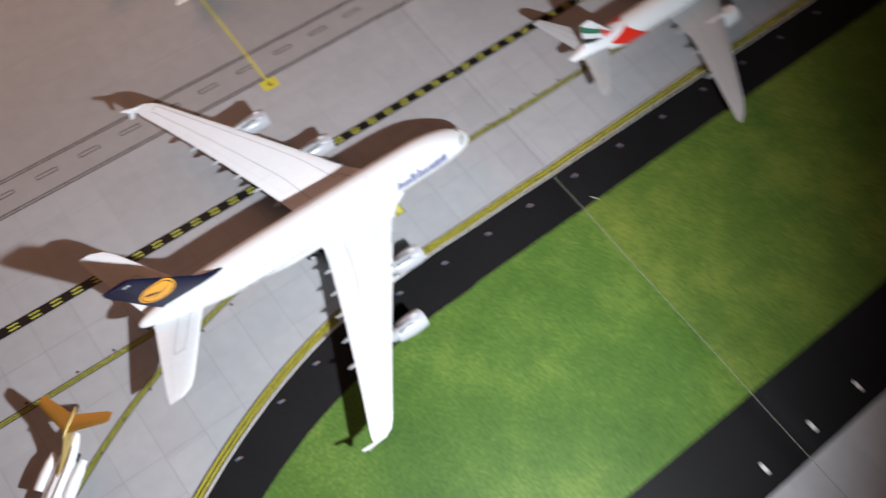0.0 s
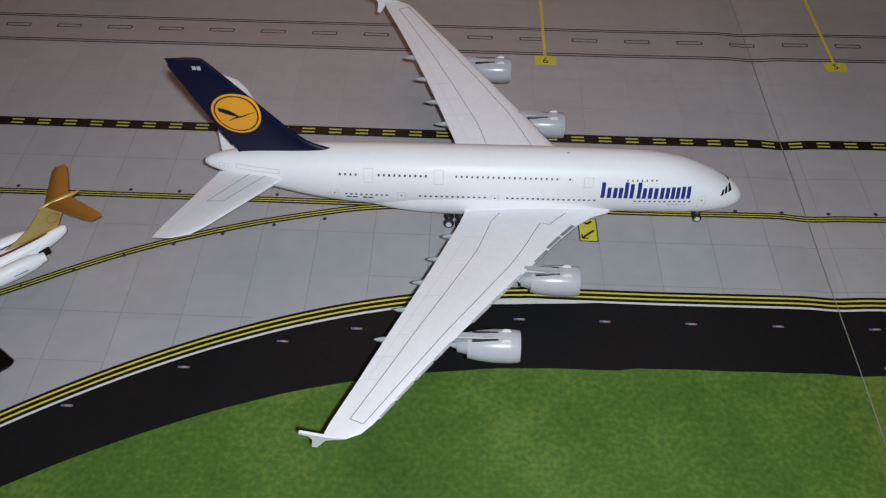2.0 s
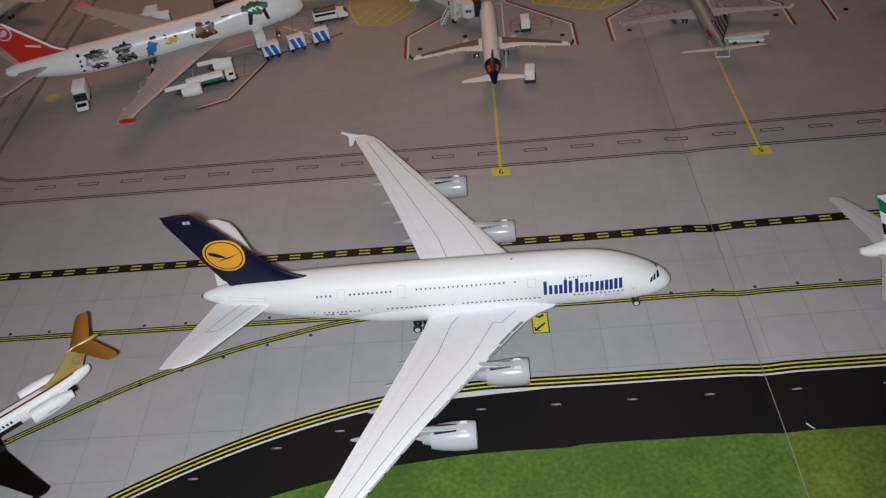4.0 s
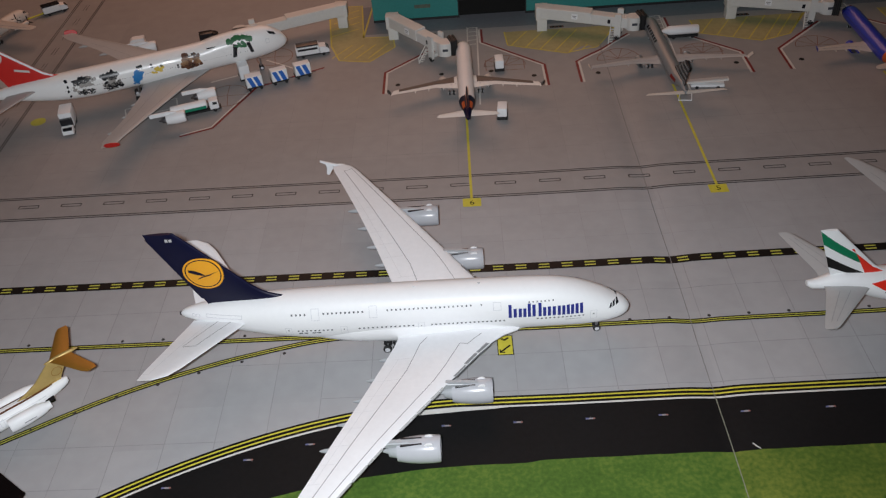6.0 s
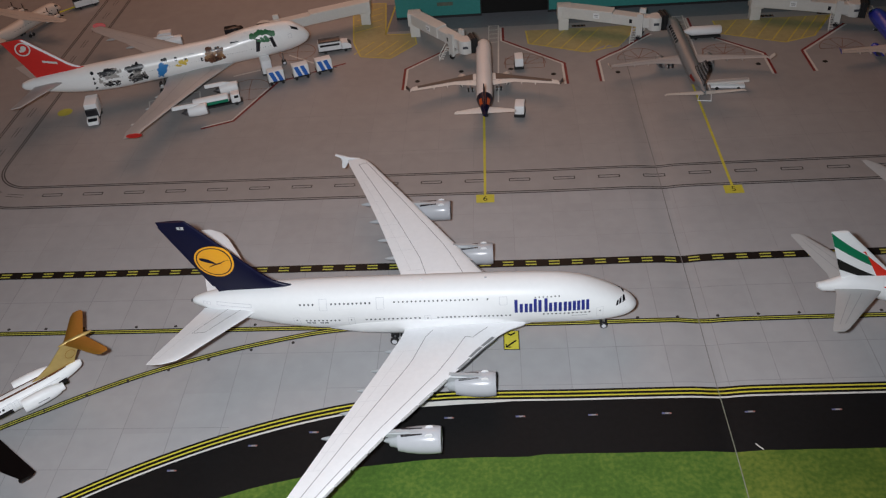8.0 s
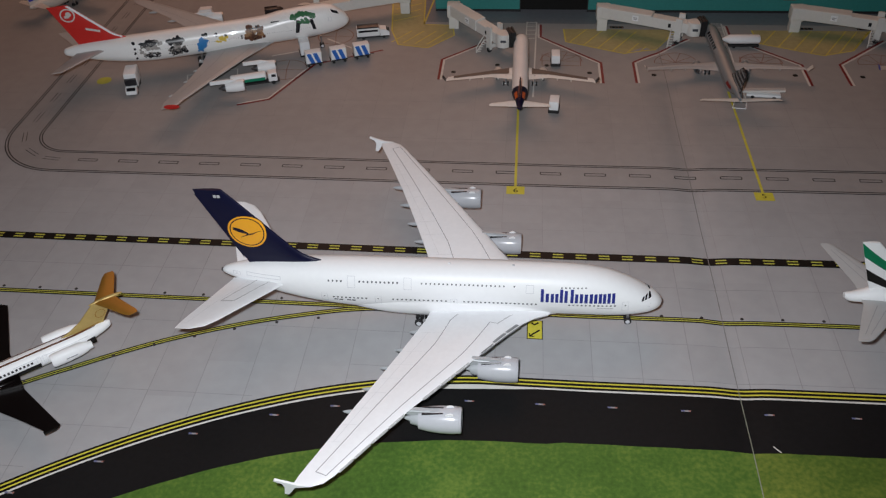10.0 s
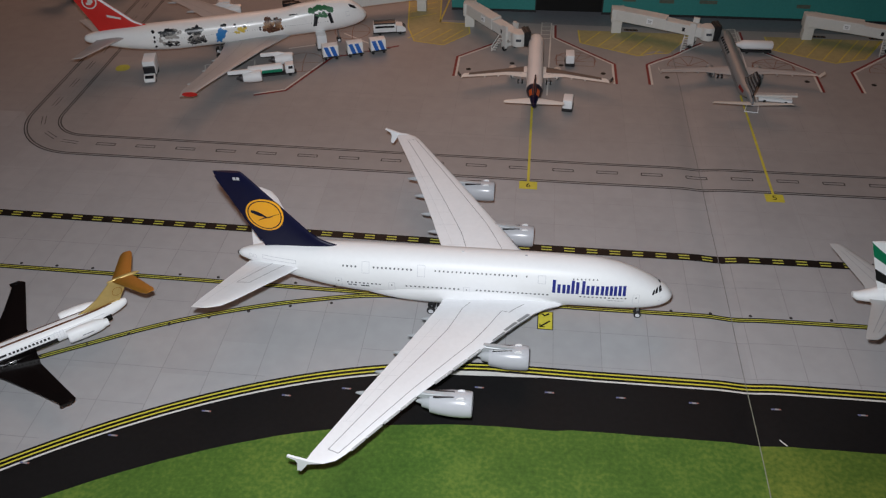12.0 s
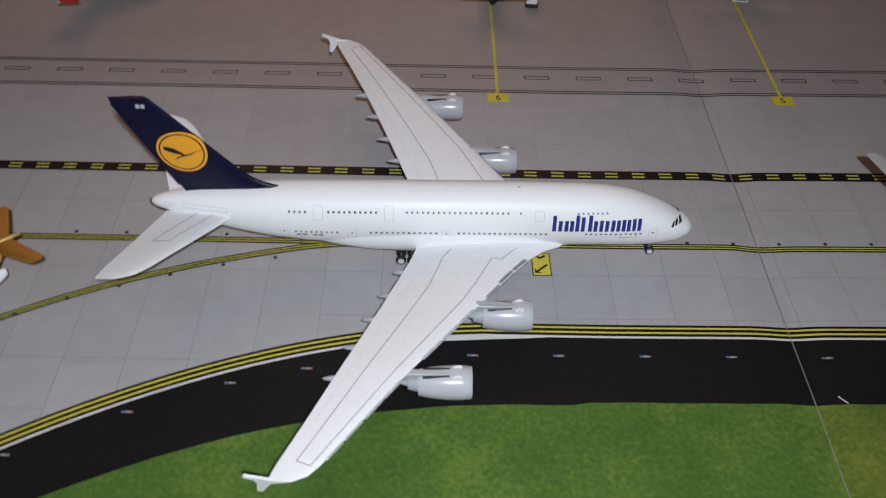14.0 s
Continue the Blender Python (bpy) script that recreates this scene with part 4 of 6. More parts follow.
        for x, z in ((-47.5, 16.4), (-25, 16.2), (6.2, 16.0), (75.2, 16.4)):
            sheet("door", frame_rect(tube, x - 1.35, x + 1.35, z - 2.2, z + 2.2, side), FRAME_GREY, a)
            sheet("door_window", tube.rect(x - 0.25, x + 0.25, z + 0.3, z + 0.9, side, n=1, m=1), WINDOW_GREY, a)
        bars = [(0.0, 3.0, 5.9), (3.7, 6.5, 4.2), (7.0, 8.4, 6.0), (8.7, 10.1, 5.5), (10.9, 13.7, 6.0), (14.3, 17.2, 4.3), (17.9, 20.7, 4.3), (21.2, 23.9, 4.3), (24.4, 27.2, 4.3)]
        for x0, x1, z1 in bars:
            blocks = [(x0, x0 + 1.15, 0.0, z1)]
            if x1 - x0 > 2:
                blocks.append((x1 - 1.15, x1, 0.0, min(z1, 4.2)))
            for s0, s1, b0, b1 in blocks:
                s0, s1 = (41.2 + s0 * 1.09, 41.2 + s1 * 1.09) if side < 0 else (70.8 - s0 * 1.09, 70.8 - s1 * 1.09)
                sheet("airline_name_bar", tube.patch([(s0, 18.2 + b0), (s1, 18.2 + b0), (s1, 18.2 + b1), (s0, 18.2 + b1)], side, 0.08, 3, 5), NAME_BLUE, a, "dark blue bar of the airline name")
        sheet("tailplane_seal", frame_rect(tube, -80.5, -65.5, 23.0, 24.6, side, 0.22), FRAME_GREY, a)
        for x in (-86.6, -84.8):
            sheet("small_hatch", frame_rect(tube, x, x + 1.5, 22.6, 24.0, side, 0.16), FRAME_GREY, a)
        for k in (0, 1, 2.6, 3.5):
            sheet("code_bar", tube.rect(-43.6 + 2.1 * k, -42.0 + 2.1 * k, 14.9, 15.6, side), WINDOW_GREY, a)
        for k in range(5):
            sheet("small_bar", tube.rect(64 + 1.3 * k, 65 + 1.3 * k, 15.3, 15.6, side, n=1), LINE_GREY, a)
        panes = []
        for x0, x1, x2, x3, z0, z1 in ((81.6, 82.6, 83.0, 82.2, 17.6, 18.9), (82.9, 84.0, 84.3, 83.4, 17.7, 18.9), (84.5, 85.9, 85.6, 84.8, 17.6, 18.6)):
            panes.append(tube.patch([(x0, z0), (x1, z0), (x2, z1), (x3, z1)], side, 0.08, 3, 3))
        sheet("cockpit_windows", join(*panes), DARK, a)
        for x, z, w in ((84.5, 14.6, 0.8), (86.2, 13.2, 0.6), (85.4, 15.8, 0.5), (79.0, 13.0, 0.5), (82.6, 12.2, 0.7)):
            sheet("nose_mark", tube.rect(x, x + w, z, z + 0.22, side, 0.06, 1, 1), FRAME_GREY, a)
    part("apu_exhaust", lathe([(0.1, 0.9), (-0.7, 0.75), (-0.8, 0.2)], 14, -91.8, 0, 22.1), DARK_METAL, a)
    part("antenna", box(30, 0, 29.5, 0.9, 0.3, 0.5, 0.1), LINE_GREY, a)
    part("antenna", box(4, 0, 29.5, 0.9, 0.3, 0.5, 0.1), FRAME_GREY, a)
    gear_leg(a, 78.2, 0, 9.5, 1.55, [(0, -1.2), (0, 1.2)])
    for y in (-5.4, 5.4):
        gear_leg(a, -5.2, y, 6.5, 1.8, [(dx, dy) for dx in (-3.9, 0, 3.9) for dy in (-1.8, 1.8)])
    for y in (-12.6, 12.6):
        gear_leg(a, 7.0, y, 9.5, 1.75, [(dx, dy) for dx in (-2.1, 2.1) for dy in (-1.8, 1.8)])
    a.matrix_world = pose(0, 0, 0)
    return a


double_decker()


# ---- generic pieces for the other airliners ----
def slim_tube(L, D, zc, nose=0.9, tail=2.2, rise=0.42, tall=1.0):
    """A round fuselage from the tail end at 0 to the nose at L."""
    r, h = D / 2, D / 2 * tall
    n, t = nose * D, tail * D
    rows = [(0, zc + h * (rise * 2 - 0.16), zc + h * (rise * 2 + 0.12), 0.08 * D), (0.06 * t, zc + h * (rise * 2 - 0.36), zc + h * (rise * 2 + 0.16), 0.13 * D), (0.35 * t, zc - h * 0.02, zc + h * 0.99, 0.26 * D), (0.7 * t, zc - h * 0.72, zc + h, 0.42 * D), (t, zc - h, zc + h, r), (0.5 * (t + L - 1.4 * n), zc - h, zc + h, r),
            (L - 1.5 * n, zc - h, zc + h, r), (L - n, zc - h * 0.98, zc + h * 0.95, r * 0.97), (L - 0.62 * n, zc - h * 0.92, zc + h * 0.72, r * 0.86), (L - 0.3 * n, zc - h * 0.8, zc + h * 0.3, r * 0.64), (L - 0.1 * n, zc - h * 0.62, zc - h * 0.06, r * 0.38), (L, zc - h * 0.38, zc - h * 0.28, r * 0.08)]
    return Tube(rows, 2.0)


def cockpit(tube, parent, L, D, zc, nose, h=None):
    h = h or D / 2
    for side in (1, -1):
        n = nose * D
        sheet("cockpit_windows", join(tube.patch([(L - 0.82 * n, zc + 0.34 * h), (L - 0.66 * n, zc + 0.3 * h), (L - 0.7 * n, zc + 0.58 * h), (L - 0.84 * n, zc + 0.62 * h)], side), tube.patch([(L - 0.62 * n, zc + 0.28 * h), (L - 0.4 * n, zc + 0.2 * h), (L - 0.52 * n, zc + 0.46 * h), (L - 0.66 * n, zc + 0.55 * h)], side)), DARK, parent)


def mirrored_parts(name, sections, material, parent, label="", z_lines=()):
    out = []
    for fl in (lambda s: s, mirror):
        w = part(name, fl(wing_shape(sections)), material, parent, label)
        for pts in z_lines:
            sheet("panel_line", fl(wing_line(sections, pts, 0.22)), LINE_GREY, w)
        out.append(w)
    return out


def long_twin():
    """The large twin-jet with a four-coloured flag tail."""
    L, D, zc = 185.0, 15.6, 14.6
    a = thing("model_airplane", "white twin-engined model airliner with flag-striped tail fin", "model airplane", group="model airliners")
    tube = slim_tube(L, D, zc, 1.0, 2.6, 0.18)
    part("fuselage", tube.shape(36, 5), WHITE, a)
    secs = [(0, 112, 42, 11.2, 4.6), (8, 106, 37, 11.6, 4.2), (26, 92.5, 25, 13.6, 2.9), (50, 74.5, 17, 16.2, 1.8), (72, 58.0, 10, 18.6, 1.1), (79, 51.0, 6.0, 19.4, 0.7), (81.5, 46.6, 2.4, 19.7, 0.4)]
    mirrored_parts("wing", secs, WING_GREY, a, "silver-grey swept wing", ([(10, 0.7), (26, 0.68), (70, 0.68)], [(12, 0.16), (70, 0.2)]))
    for fl in (lambda s: s, mirror):
        for y in (18, 34, 50):
            x, _, z = wing_top(secs, y, 1.0)
            part("flap_fairing", fl(canoe(x - 4.0, y, z - 1.6, 13, 1.8, 2.4)), WING_GREY, a)
    ht = [(2, 25.6, 19.5, 17.2, 2.0), (6, 22.6, 16.8, 17.6, 1.8), (16, 13.4, 11.6, 18.7, 1.3), (27.6, 3.0, 5.8, 20.0, 0.8), (28.8, 1.2, 4.0, 20.1, 0.5)]
    mirrored_parts("tailplane", ht, WING_GREY, a, "silver-grey tailplane with panel lines", ([(7, 0.42), (25, 0.4)], [(7, 0.68), (25, 0.68)]))
    fin = Fin([(19.2, 36.5, 9.2), (21.6, 31.0, 8.4), (25, 25.4, 6.9), (44.6, 6.3, -0.2)], 2.2, 1.2)
    f = part("tail_fin", fin.shape(20), WHITE, a, "white tail fin with green, black and red flag stripes")
    for side in (1, -1):
        split = lambda z: 22.0 - 0.62 * (z - 22.0)
        sheet("green_stripe", fin.band(lambda u: 27.2 + 10.2 * u, lambda u: 32.2 + 12.0 * u, side, lambda z: 23.2 - 0.55 * (z - 19.6), None, 12, 4), FLAG_GREEN, f)
        sheet("black_stripe", fin.band(lambda u: 18.6 + 6.9 * u, lambda u: 21.8 + 9.6 * u, side, lambda z: 23.2 - 0.55 * (z - 19.6), None, 12, 4), P_BLACK, f)
        sheet("red_panel", fin.band(lambda u: 19.6, lambda u: 34.8, side, lambda z: fin.edges(z)[0] - 0.5 - 0.12 * (z - 19), lambda z: max(fin.edges(z)[1] + 1, 23.0 - 0.55 * (z - 19.6)), 6, 14, 0.14), FLAG_RED, f)
        sheet("red_fuselage_panel", tube.patch([(45, 8.6), (23.5, 19.6), (36.5, 22.3), (58, 9.5)], side, 0.12, 14, 8), FLAG_RED, a)
        for k in (0, 1.6, 2.6):
            sheet("code_bar", tube.rect(29 + 1.8 * k, 30.2 + 1.8 * k, 15.6, 16.2, side), LINE_GREY, a)
        sheet("window_row", window_row(tube, 48, 160, zc + 1.6, 1.5, side), WINDOW_GREY, a, kind="stuff")
        e = engine(a, 105, side * 24.0, 8.2, 17.5, 5.6, WHITE, [(100, 13.0, 13.6), (92, 11.5, 15.6), (80, 11, 14.6)], METAL)
    cockpit(tube, a, L, D, zc, 1.0)
    gear_leg(a, 160, 0, 8, 1.5, [(0, -1.1), (0, 1.1)])
    for y in (-13.5, 13.5):
        gear_leg(a, 86, y, 10, 1.7, [(dx, dy) for dx in (-3.6, 0, 3.6) for dy in (-1.7, 1.7)])
    a.matrix_world = pose(0.1625, 0.0022, mat_z(220, 2) * MM)


def t_tail():
    """The slim T-tail jet in white, gold and black."""
    L, D, zc = 108.0, 8.5, 7.6
    a = thing("model_airplane", "white T-tail model jet with gold tail and glossy black wings", "model airplane", group="model airliners")
    tube = Tube([(0, 8.8, 11.0, 0.7), (0.8, 8.0, 11.3, 1.3), (7, 6.2, 11.7, 2.9), (16, 4.5, 11.9, 3.9), (26, 3.6, 11.9, 4.2), (60, 3.4, 11.9, 4.25), (92, 3.4, 11.9, 4.25), (99, 3.7, 11.3, 4.0), (104, 4.4, 9.4, 3.0), (107, 5.4, 7.8, 1.6), (108, 6.4, 6.9, 0.4)], 2.05)
    part("fuselage", tube.shape(30, 5), WHITE, a, "white fuselage with dark belly")
    for side in (1, -1):
        sheet("black_belly", tube.rect(30, 96, 3.6, 7.9, side, 0.14, 40, 14), BLACK_GLOSS, a, "glossy black belly")
        sheet("window_row", join(window_row(tube, 33, 48, 9.1, 1.5, side, 0.85, 0.9), tube.rect(49.3, 54.0, 8.7, 9.6, side, 0.06), window_row(tube, 55.2, 90, 9.1, 1.5, side, 0.85, 0.9)), DARK, a, kind="stuff")
        sheet("dark_spine", tube.rect(6, 94, 11.55, 11.8, side, 0.06, 30, 2), BROWN, a)
        sheet("grey_cheat_line", tube.rect(10, 40, 9.9, 10.15, side, 0.06, 16, 1), FRAME_GREY, a)
        for x in (30.2, 27.8):
            sheet("door", frame_rect(tube, x - 0.8, x + 0.8, 7.2, 10.4, side), FRAME_GREY, a)
        n = part("engine", moved(lathe([(0, 1.9), (0.1, 2.25), (-1.0, 2.5), (-6.5, 2.6), (-11.5, 2.3), (-14.0, 1.8), (-14.0, 1.4), (-8, 1.3)], 22), 26.2, side * 6.3, 8.0, 0, 1.02, 1.0, 1.22), WHITE, a, "white rear engine nacelle")
        part("exhaust", lathe([(0.2, 1.75), (-2.2, 1.6), (-2.3, 1.2), (0, 0.6)], 18, 12.2, side * 6.4, 8.1), WHITE, n)
        part("engine_pylon", box(19.6, side * 4.4, 8.1, 11.5, 3.6, 3.2, 0.5), WHITE, n)
        sheet("code_bar", grid(lambda u, w: (16.5 + 4.6 * u, side * 8.98, 8.0 + 0.5 * w), 1, 1), LINE_GREY, n)
    part("rear_vent", box(9.4, 0, 6.9, 3.6, 7.0, 3.0, 0.3), BLACK_GLOSS, a)
    secs = [(0, 62, 24, 4.4, 2.6), (4, 59.5, 20.5, 4.6, 2.4), (12, 53.5, 14.4, 5.2, 1.8), (28, 44.4, 9.0, 6.2, 1.1), (40.0, 38.2, 5.6, 7.2, 0.7), (41.4, 36.8, 3.0, 7.4, 0.4)]
    mirrored_parts("wing", secs, BLACK_GLOSS, a, "glossy black swept wing")
    for fl in (lambda s: s, mirror):
        part("wing_tip", fl(box(36.6, 40.9, 7.5, 4.4, 1.0, 1.3, 0.3)), BLACK_GLOSS, a, "small black wing tip block")
        for k in range(3):
            part("root_plate", fl(box(52.5 - 2.4 * k, 5.4 + 0.5 * k, 6.35 - 0.12 * k, 1.7, 0.5, 0.25, 0.08)), METAL, a)
        part("root_fairing", fl(canoe(41.0, 4.6, 5.2, 24.0, 2.6, 2.6)), BLACK_GLOSS, a)
    fin = Fin([(9.6, 25.0, 3.0), (11.6, 20.4, 2.2), (13.2, 16.0, 1.4), (15.6, 11.4, -0.2), (21.6, 4.6, -4.6)], 1.7, 1.2)
    f = part("tail_fin", fin.shape(16), PALE_GOLD, a, "pale gold tail fin")
    for side in (1, -1):
        sheet("fin_emblem_line", join(fin.disc(2.4, 16.4, 1.9, 2.15, side, 0.08), fin.band(lambda u: 11.6 + 0.6 * u, lambda u: 11.9 + 0.6 * u, side, lambda z: 14.0, lambda z: 4.0, 6, 1, 0.08)), GOLD, f)
    part("fin_cap", canoe(-8.6, 0, 22.0, 14.0, 1.9, 1.9), PALE_GOLD, f)
    ht = [(0, 3.4, 8.4, 21.9, 1.4), (5, 0.4, 7.2, 22.0, 1.2), (13.6, -4.4, 5.4, 22.0, 0.9), (15.4, -6.0, 3.6, 22.0, 0.6)]
    mirrored_parts("tailplane", ht, GOLD, a, "gold T-mounted tailplane")
    cockpit(tube, a, L, 8.5, 7.6, 1.1)
    gear_leg(a, 94, 0, 4, 0.9, [(0, -0.7), (0, 0.7)])
    for y in (-5.5, 5.5):
        gear_leg(a, 50, y, 5, 1.1, [(0, -1.0), (0, 1.0)])
    a.matrix_world = pose(-0.1367, -0.0215, 0, 0, 0, 219.9)


def jumbo():
    """The four-engined jumbo with a red tail and coloured pictures along its side."""
    a = thing("model_airplane", "white four-engined jumbo model with red tail and coloured pictures", "model airplane", group="model airliners")
    tube = Tube([(0, 20.6, 22.4, 0.9), (1.2, 19.4, 23.8, 2.0), (10, 16.6, 25.4, 3.8), (25, 12.4, 26.2, 6.0), (42, 9.6, 26.4, 7.6), (58, 8.7, 26.4, 8.1), (112, 8.7, 26.5, 8.1), (124, 8.8, 27.0, 8.1), (132, 8.9, 28.4, 8.1), (150, 9.2, 29.5, 8.0), (160, 9.8, 29.2, 7.5), (166, 10.7, 27.9, 6.6), (171, 12.0, 24.6, 5.0), (174.5, 13.6, 21.4, 3.2), (176.4, 15.8, 18.2, 0.9)], 2.1)
    part("fuselage", tube.shape(36, 5), BRIGHT_WHITE, a, "glossy white fuselage")
    secs = [(0, 131, 46, 10.2, 4.6), (8, 122, 39, 10.6, 4.2), (24, 107, 27, 12.0, 2.8), (48, 86.5, 17, 13.4, 1.8), (70, 67.5, 11.0, 14.4, 1.1), (77.0, 62.4, 7.4, 14.6, 0.8)]
    bent = [(y * 1.03, x - 16.0 * max(0.0, (y - 8) / 69), c, z + 2.0 * y / 77, t) for y, x, c, z, t in secs]
    for fl, plan, dx, dy, dz in ((lambda q: q, bent, -16.0, 2.3, 2.0), (mirror, secs, 0.0, 0.0, 0.0)):
        w = part("wing", fl(wing_shape(plan)), WING_GREY, a, "grey swept wing with red winglet")
        for pts in ([(9, 0.68), (60, 0.68)], [(9, 0.2), (70, 0.2)]):
            sheet("panel_line", fl(wing_line(plan, pts, 0.22)), LINE_GREY, w)
        rings = [[(61.0 + dx + 4.2 * math.cos(q), 77.2 + dy + 0.8 * math.sin(q) + k, 15.2 + dz + 1.7 * math.sin(q) - 0.5 * math.cos(q)) for q in np.linspace(0, 2 * math.pi, 20, endpoint=False)] for k in (-0.35, 0.35)]
        part("winglet", fl(loft(rings)), RED, w, "red upturned winglet")
        for y in (17, 30, 44, 60):
            x, _, z = wing_top(plan, y, 1.0)
            part("flap_fairing", fl(canoe(x - 3.4, y, z - 1.3, 11, 1.6, 2.0)), WING_GREY, w)
    for side in (1, -1):
        for x, y, z in ((124, 29.0, 6.6), (103, 51.0, 8.2)):
            x -= 6 if side > 0 else 0
            engine(a, x, side * y, z, 11.5, 3.6, WHITE, [(x - 4, z + 3.1, z + 3.6), (x - 9, z + 2.6, z + 5.0), (x - 20, z + 3.0, z + 5.2)], METAL)
    ht = [(2, 27, 19.5, 21.0, 2.2), (5, 24, 17.4, 21.2, 2.0), (16, 12.6, 11.8, 21.6, 1.2), (28, 1.0, 6.4, 22.0, 0.7)]
    mirrored_parts("tailplane", ht, WING_GREY, a, "grey tailplane")
    fin = Fin([(24.6, 44.0, 10.0), (26.6, 37.0, 9.2), (29, 32.0, 8.2), (50.4, 10.2, -1.6)], 2.2, 1.2)
    f = part("tail_fin", fin.shape(18), RED, a, "red tail fin with white edge and emblem")
    for side in (1, -1):
        sheet("white_edge", fin.band(lambda u: 26.8, lambda u: 50.1, side, None, lambda z: fin.edges(z)[0] - 1.7, 2, 14, 0.1), WHITE, f)
        sheet("emblem_ring", fin.disc(8.6, 44.4, 3.5, 4.3, side, 0.1), P_WHITE, f)
        sheet("emblem_shape", join(fin.disc(9.2, 45.0, 0.1, 1.6, side, 0.1, 14), fin.band(lambda u: 42.8, lambda u: 44.4, side, lambda z: 9.4, lambda z: 6.6, 3, 2, 0.1)), P_WHITE, f)
        sheet("title_bars", fin.band(lambda u: 31.6 + 2.6 * u, lambda u: 33.0 + 2.6 * u, side, lambda z: 24.2, lambda z: 16.4, 6, 1, 0.1), P_WHITE, f)
        sheet("window_row", window_row(tube, 40, 150, 18.4, 1.5, side, 0.3, 0.35), WINDOW_GREY, a, kind="stuff")
        # the pictures, as plain shapes in their colours
        rng = random.Random(7)
        def spot(cx, cz, rx, rz, n=10):
            ring = [tube.on(cx + rx * math.cos(2 * math.pi * k / n) * rng.uniform(0.8, 1.1), cz + rz * math.sin(2 * math.pi * k / n) * rng.uniform(0.8, 1.1), side, 0.1) for k in range(n)]
            return [tube.on(cx, cz, side, 0.1)] + ring, [(0, 1 + k, 1 + (k + 1) % n) for k in range(n)]
        def cluster(cx, cz, w, h, n, lo, hi):
            out = []
            for _ in range(n):
                q, d = rng.uniform(0, 2 * math.pi), math.sqrt(rng.uniform(0, 1))
                r0 = 1.25 * rng.uniform(lo, hi)
                out.append(spot(cx + w * d * math.cos(q), cz + h * d * math.sin(q), r0 * rng.uniform(0.7, 1.5), r0))
            return join(*out)
        heads = [cluster(53, 22.6, 3.4, 1.0, 12, 0.5, 1.1), cluster(47.4, 21.8, 1.6, 1.4, 6, 0.5, 1.0), cluster(66, 22.3, 4.4, 2.0, 13, 0.5, 1.1), cluster(69.5, 15.6, 3.0, 2.6, 12, 0.5, 1.0), cluster(63, 18.4, 1.2, 2.6, 7, 0.4, 0.9)]
        heads += [cluster(49.4, 15.2, 2.2, 1.9, 16, 0.3, 0.55), cluster(53.8, 15.0, 2.2, 1.9, 16, 0.3, 0.55), cluster(64.0, 14.8, 2.6, 2.4, 20, 0.3, 0.6), cluster(66.5, 21.6, 4.0, 2.2, 20, 0.3, 0.7), cluster(51.5, 21.8, 5.0, 1.2, 12, 0.3, 0.7)]
        heads += [cluster(41.4, z, 0.5, 0.6, 3, 0.4, 0.6) for z in (14, 17.4, 20.6, 23.4)]
        greys = [cluster(50.5, 18.6, 6.5, 3.6, 26, 0.5, 1.0), cluster(67, 17.2, 5.0, 3.8, 30, 0.5, 1.1), cluster(55.5, 22.4, 2.6, 1.2, 8, 0.4, 0.8)]
        sheet("picture_grey", join(*greys), PICTURE_GREY, a, "grey shapes printed on the white side")
        heads += [cluster(50.4, 22.4, 6.0, 1.3, 22, 0.35, 0.7), cluster(67.5, 21.4, 4.6, 2.0, 22, 0.4, 0.8), cluster(67.5, 15.4, 4.4, 2.6, 22, 0.35, 0.7), cluster(50.8, 15.4, 4.6, 2.2, 20, 0.3, 0.6)]
        sheet("picture_black", join(*heads), DARK, a, "black shapes printed on the white side")
        sheet("picture_blue", join(cluster(82.2, 17.6, 2.0, 3.0, 20, 0.8, 1.4), cluster(80.6, 13.6, 1.6, 0.6, 5, 0.5, 0.8), cluster(85.0, 20.0, 2.0, 0.5, 6, 0.4, 0.7)), SKY_BLUE, a)
        sheet("picture_dark_tops", join(cluster(84.4, 22.6, 1.6, 0.8, 8, 0.5, 0.9), cluster(91.6, 22.0, 1.4, 0.8, 5, 0.4, 0.7), cluster(97.0, 21.4, 0.8, 0.7, 4, 0.3, 0.5), cluster(106.5, 18.2, 0.5, 1.2, 4, 0.3, 0.6)), DARK, a)
        sheet("picture_yellow", join(cluster(95.6, 19.6, 2.0, 1.6, 9, 0.5, 1.0), cluster(91.8, 18.0, 1.4, 0.8, 5, 0.4, 0.7)), SUN_YELLOW, a)
        sheet("picture_tan", join(cluster(115.0, 19.6, 6.0, 2.8, 26, 0.5, 1.0)), TAN_PRINT, a)
        sheet("picture_brown", join(cluster(112, 22.4, 2.2, 1.4, 10, 0.6, 1.1), cluster(118.5, 21.8, 2.4, 1.4, 10, 0.6, 1.1), cluster(115.0, 17.8, 5.6, 2.4, 30, 0.6, 1.2)), BROWN, a)
        sheet("picture_dark_patches", join(cluster(115.0, 23.0, 4.4, 0.8, 8, 0.3, 0.6), cluster(114.0, 16.8, 5.0, 1.8, 9, 0.3, 0.6)), DARK, a)
        fronds = [cluster(146 + 6.0 * math.cos(q), 25.2 + 1.9 * math.sin(q), 1.8, 0.7, 9, 0.5, 1.0) for q in np.linspace(0.1, 3.0, 6)]
        sheet("picture_green", join(*fronds, cluster(146.5, 23.0, 3.0, 1.4, 14, 0.5, 1.0)), LEAF_GREEN, a)
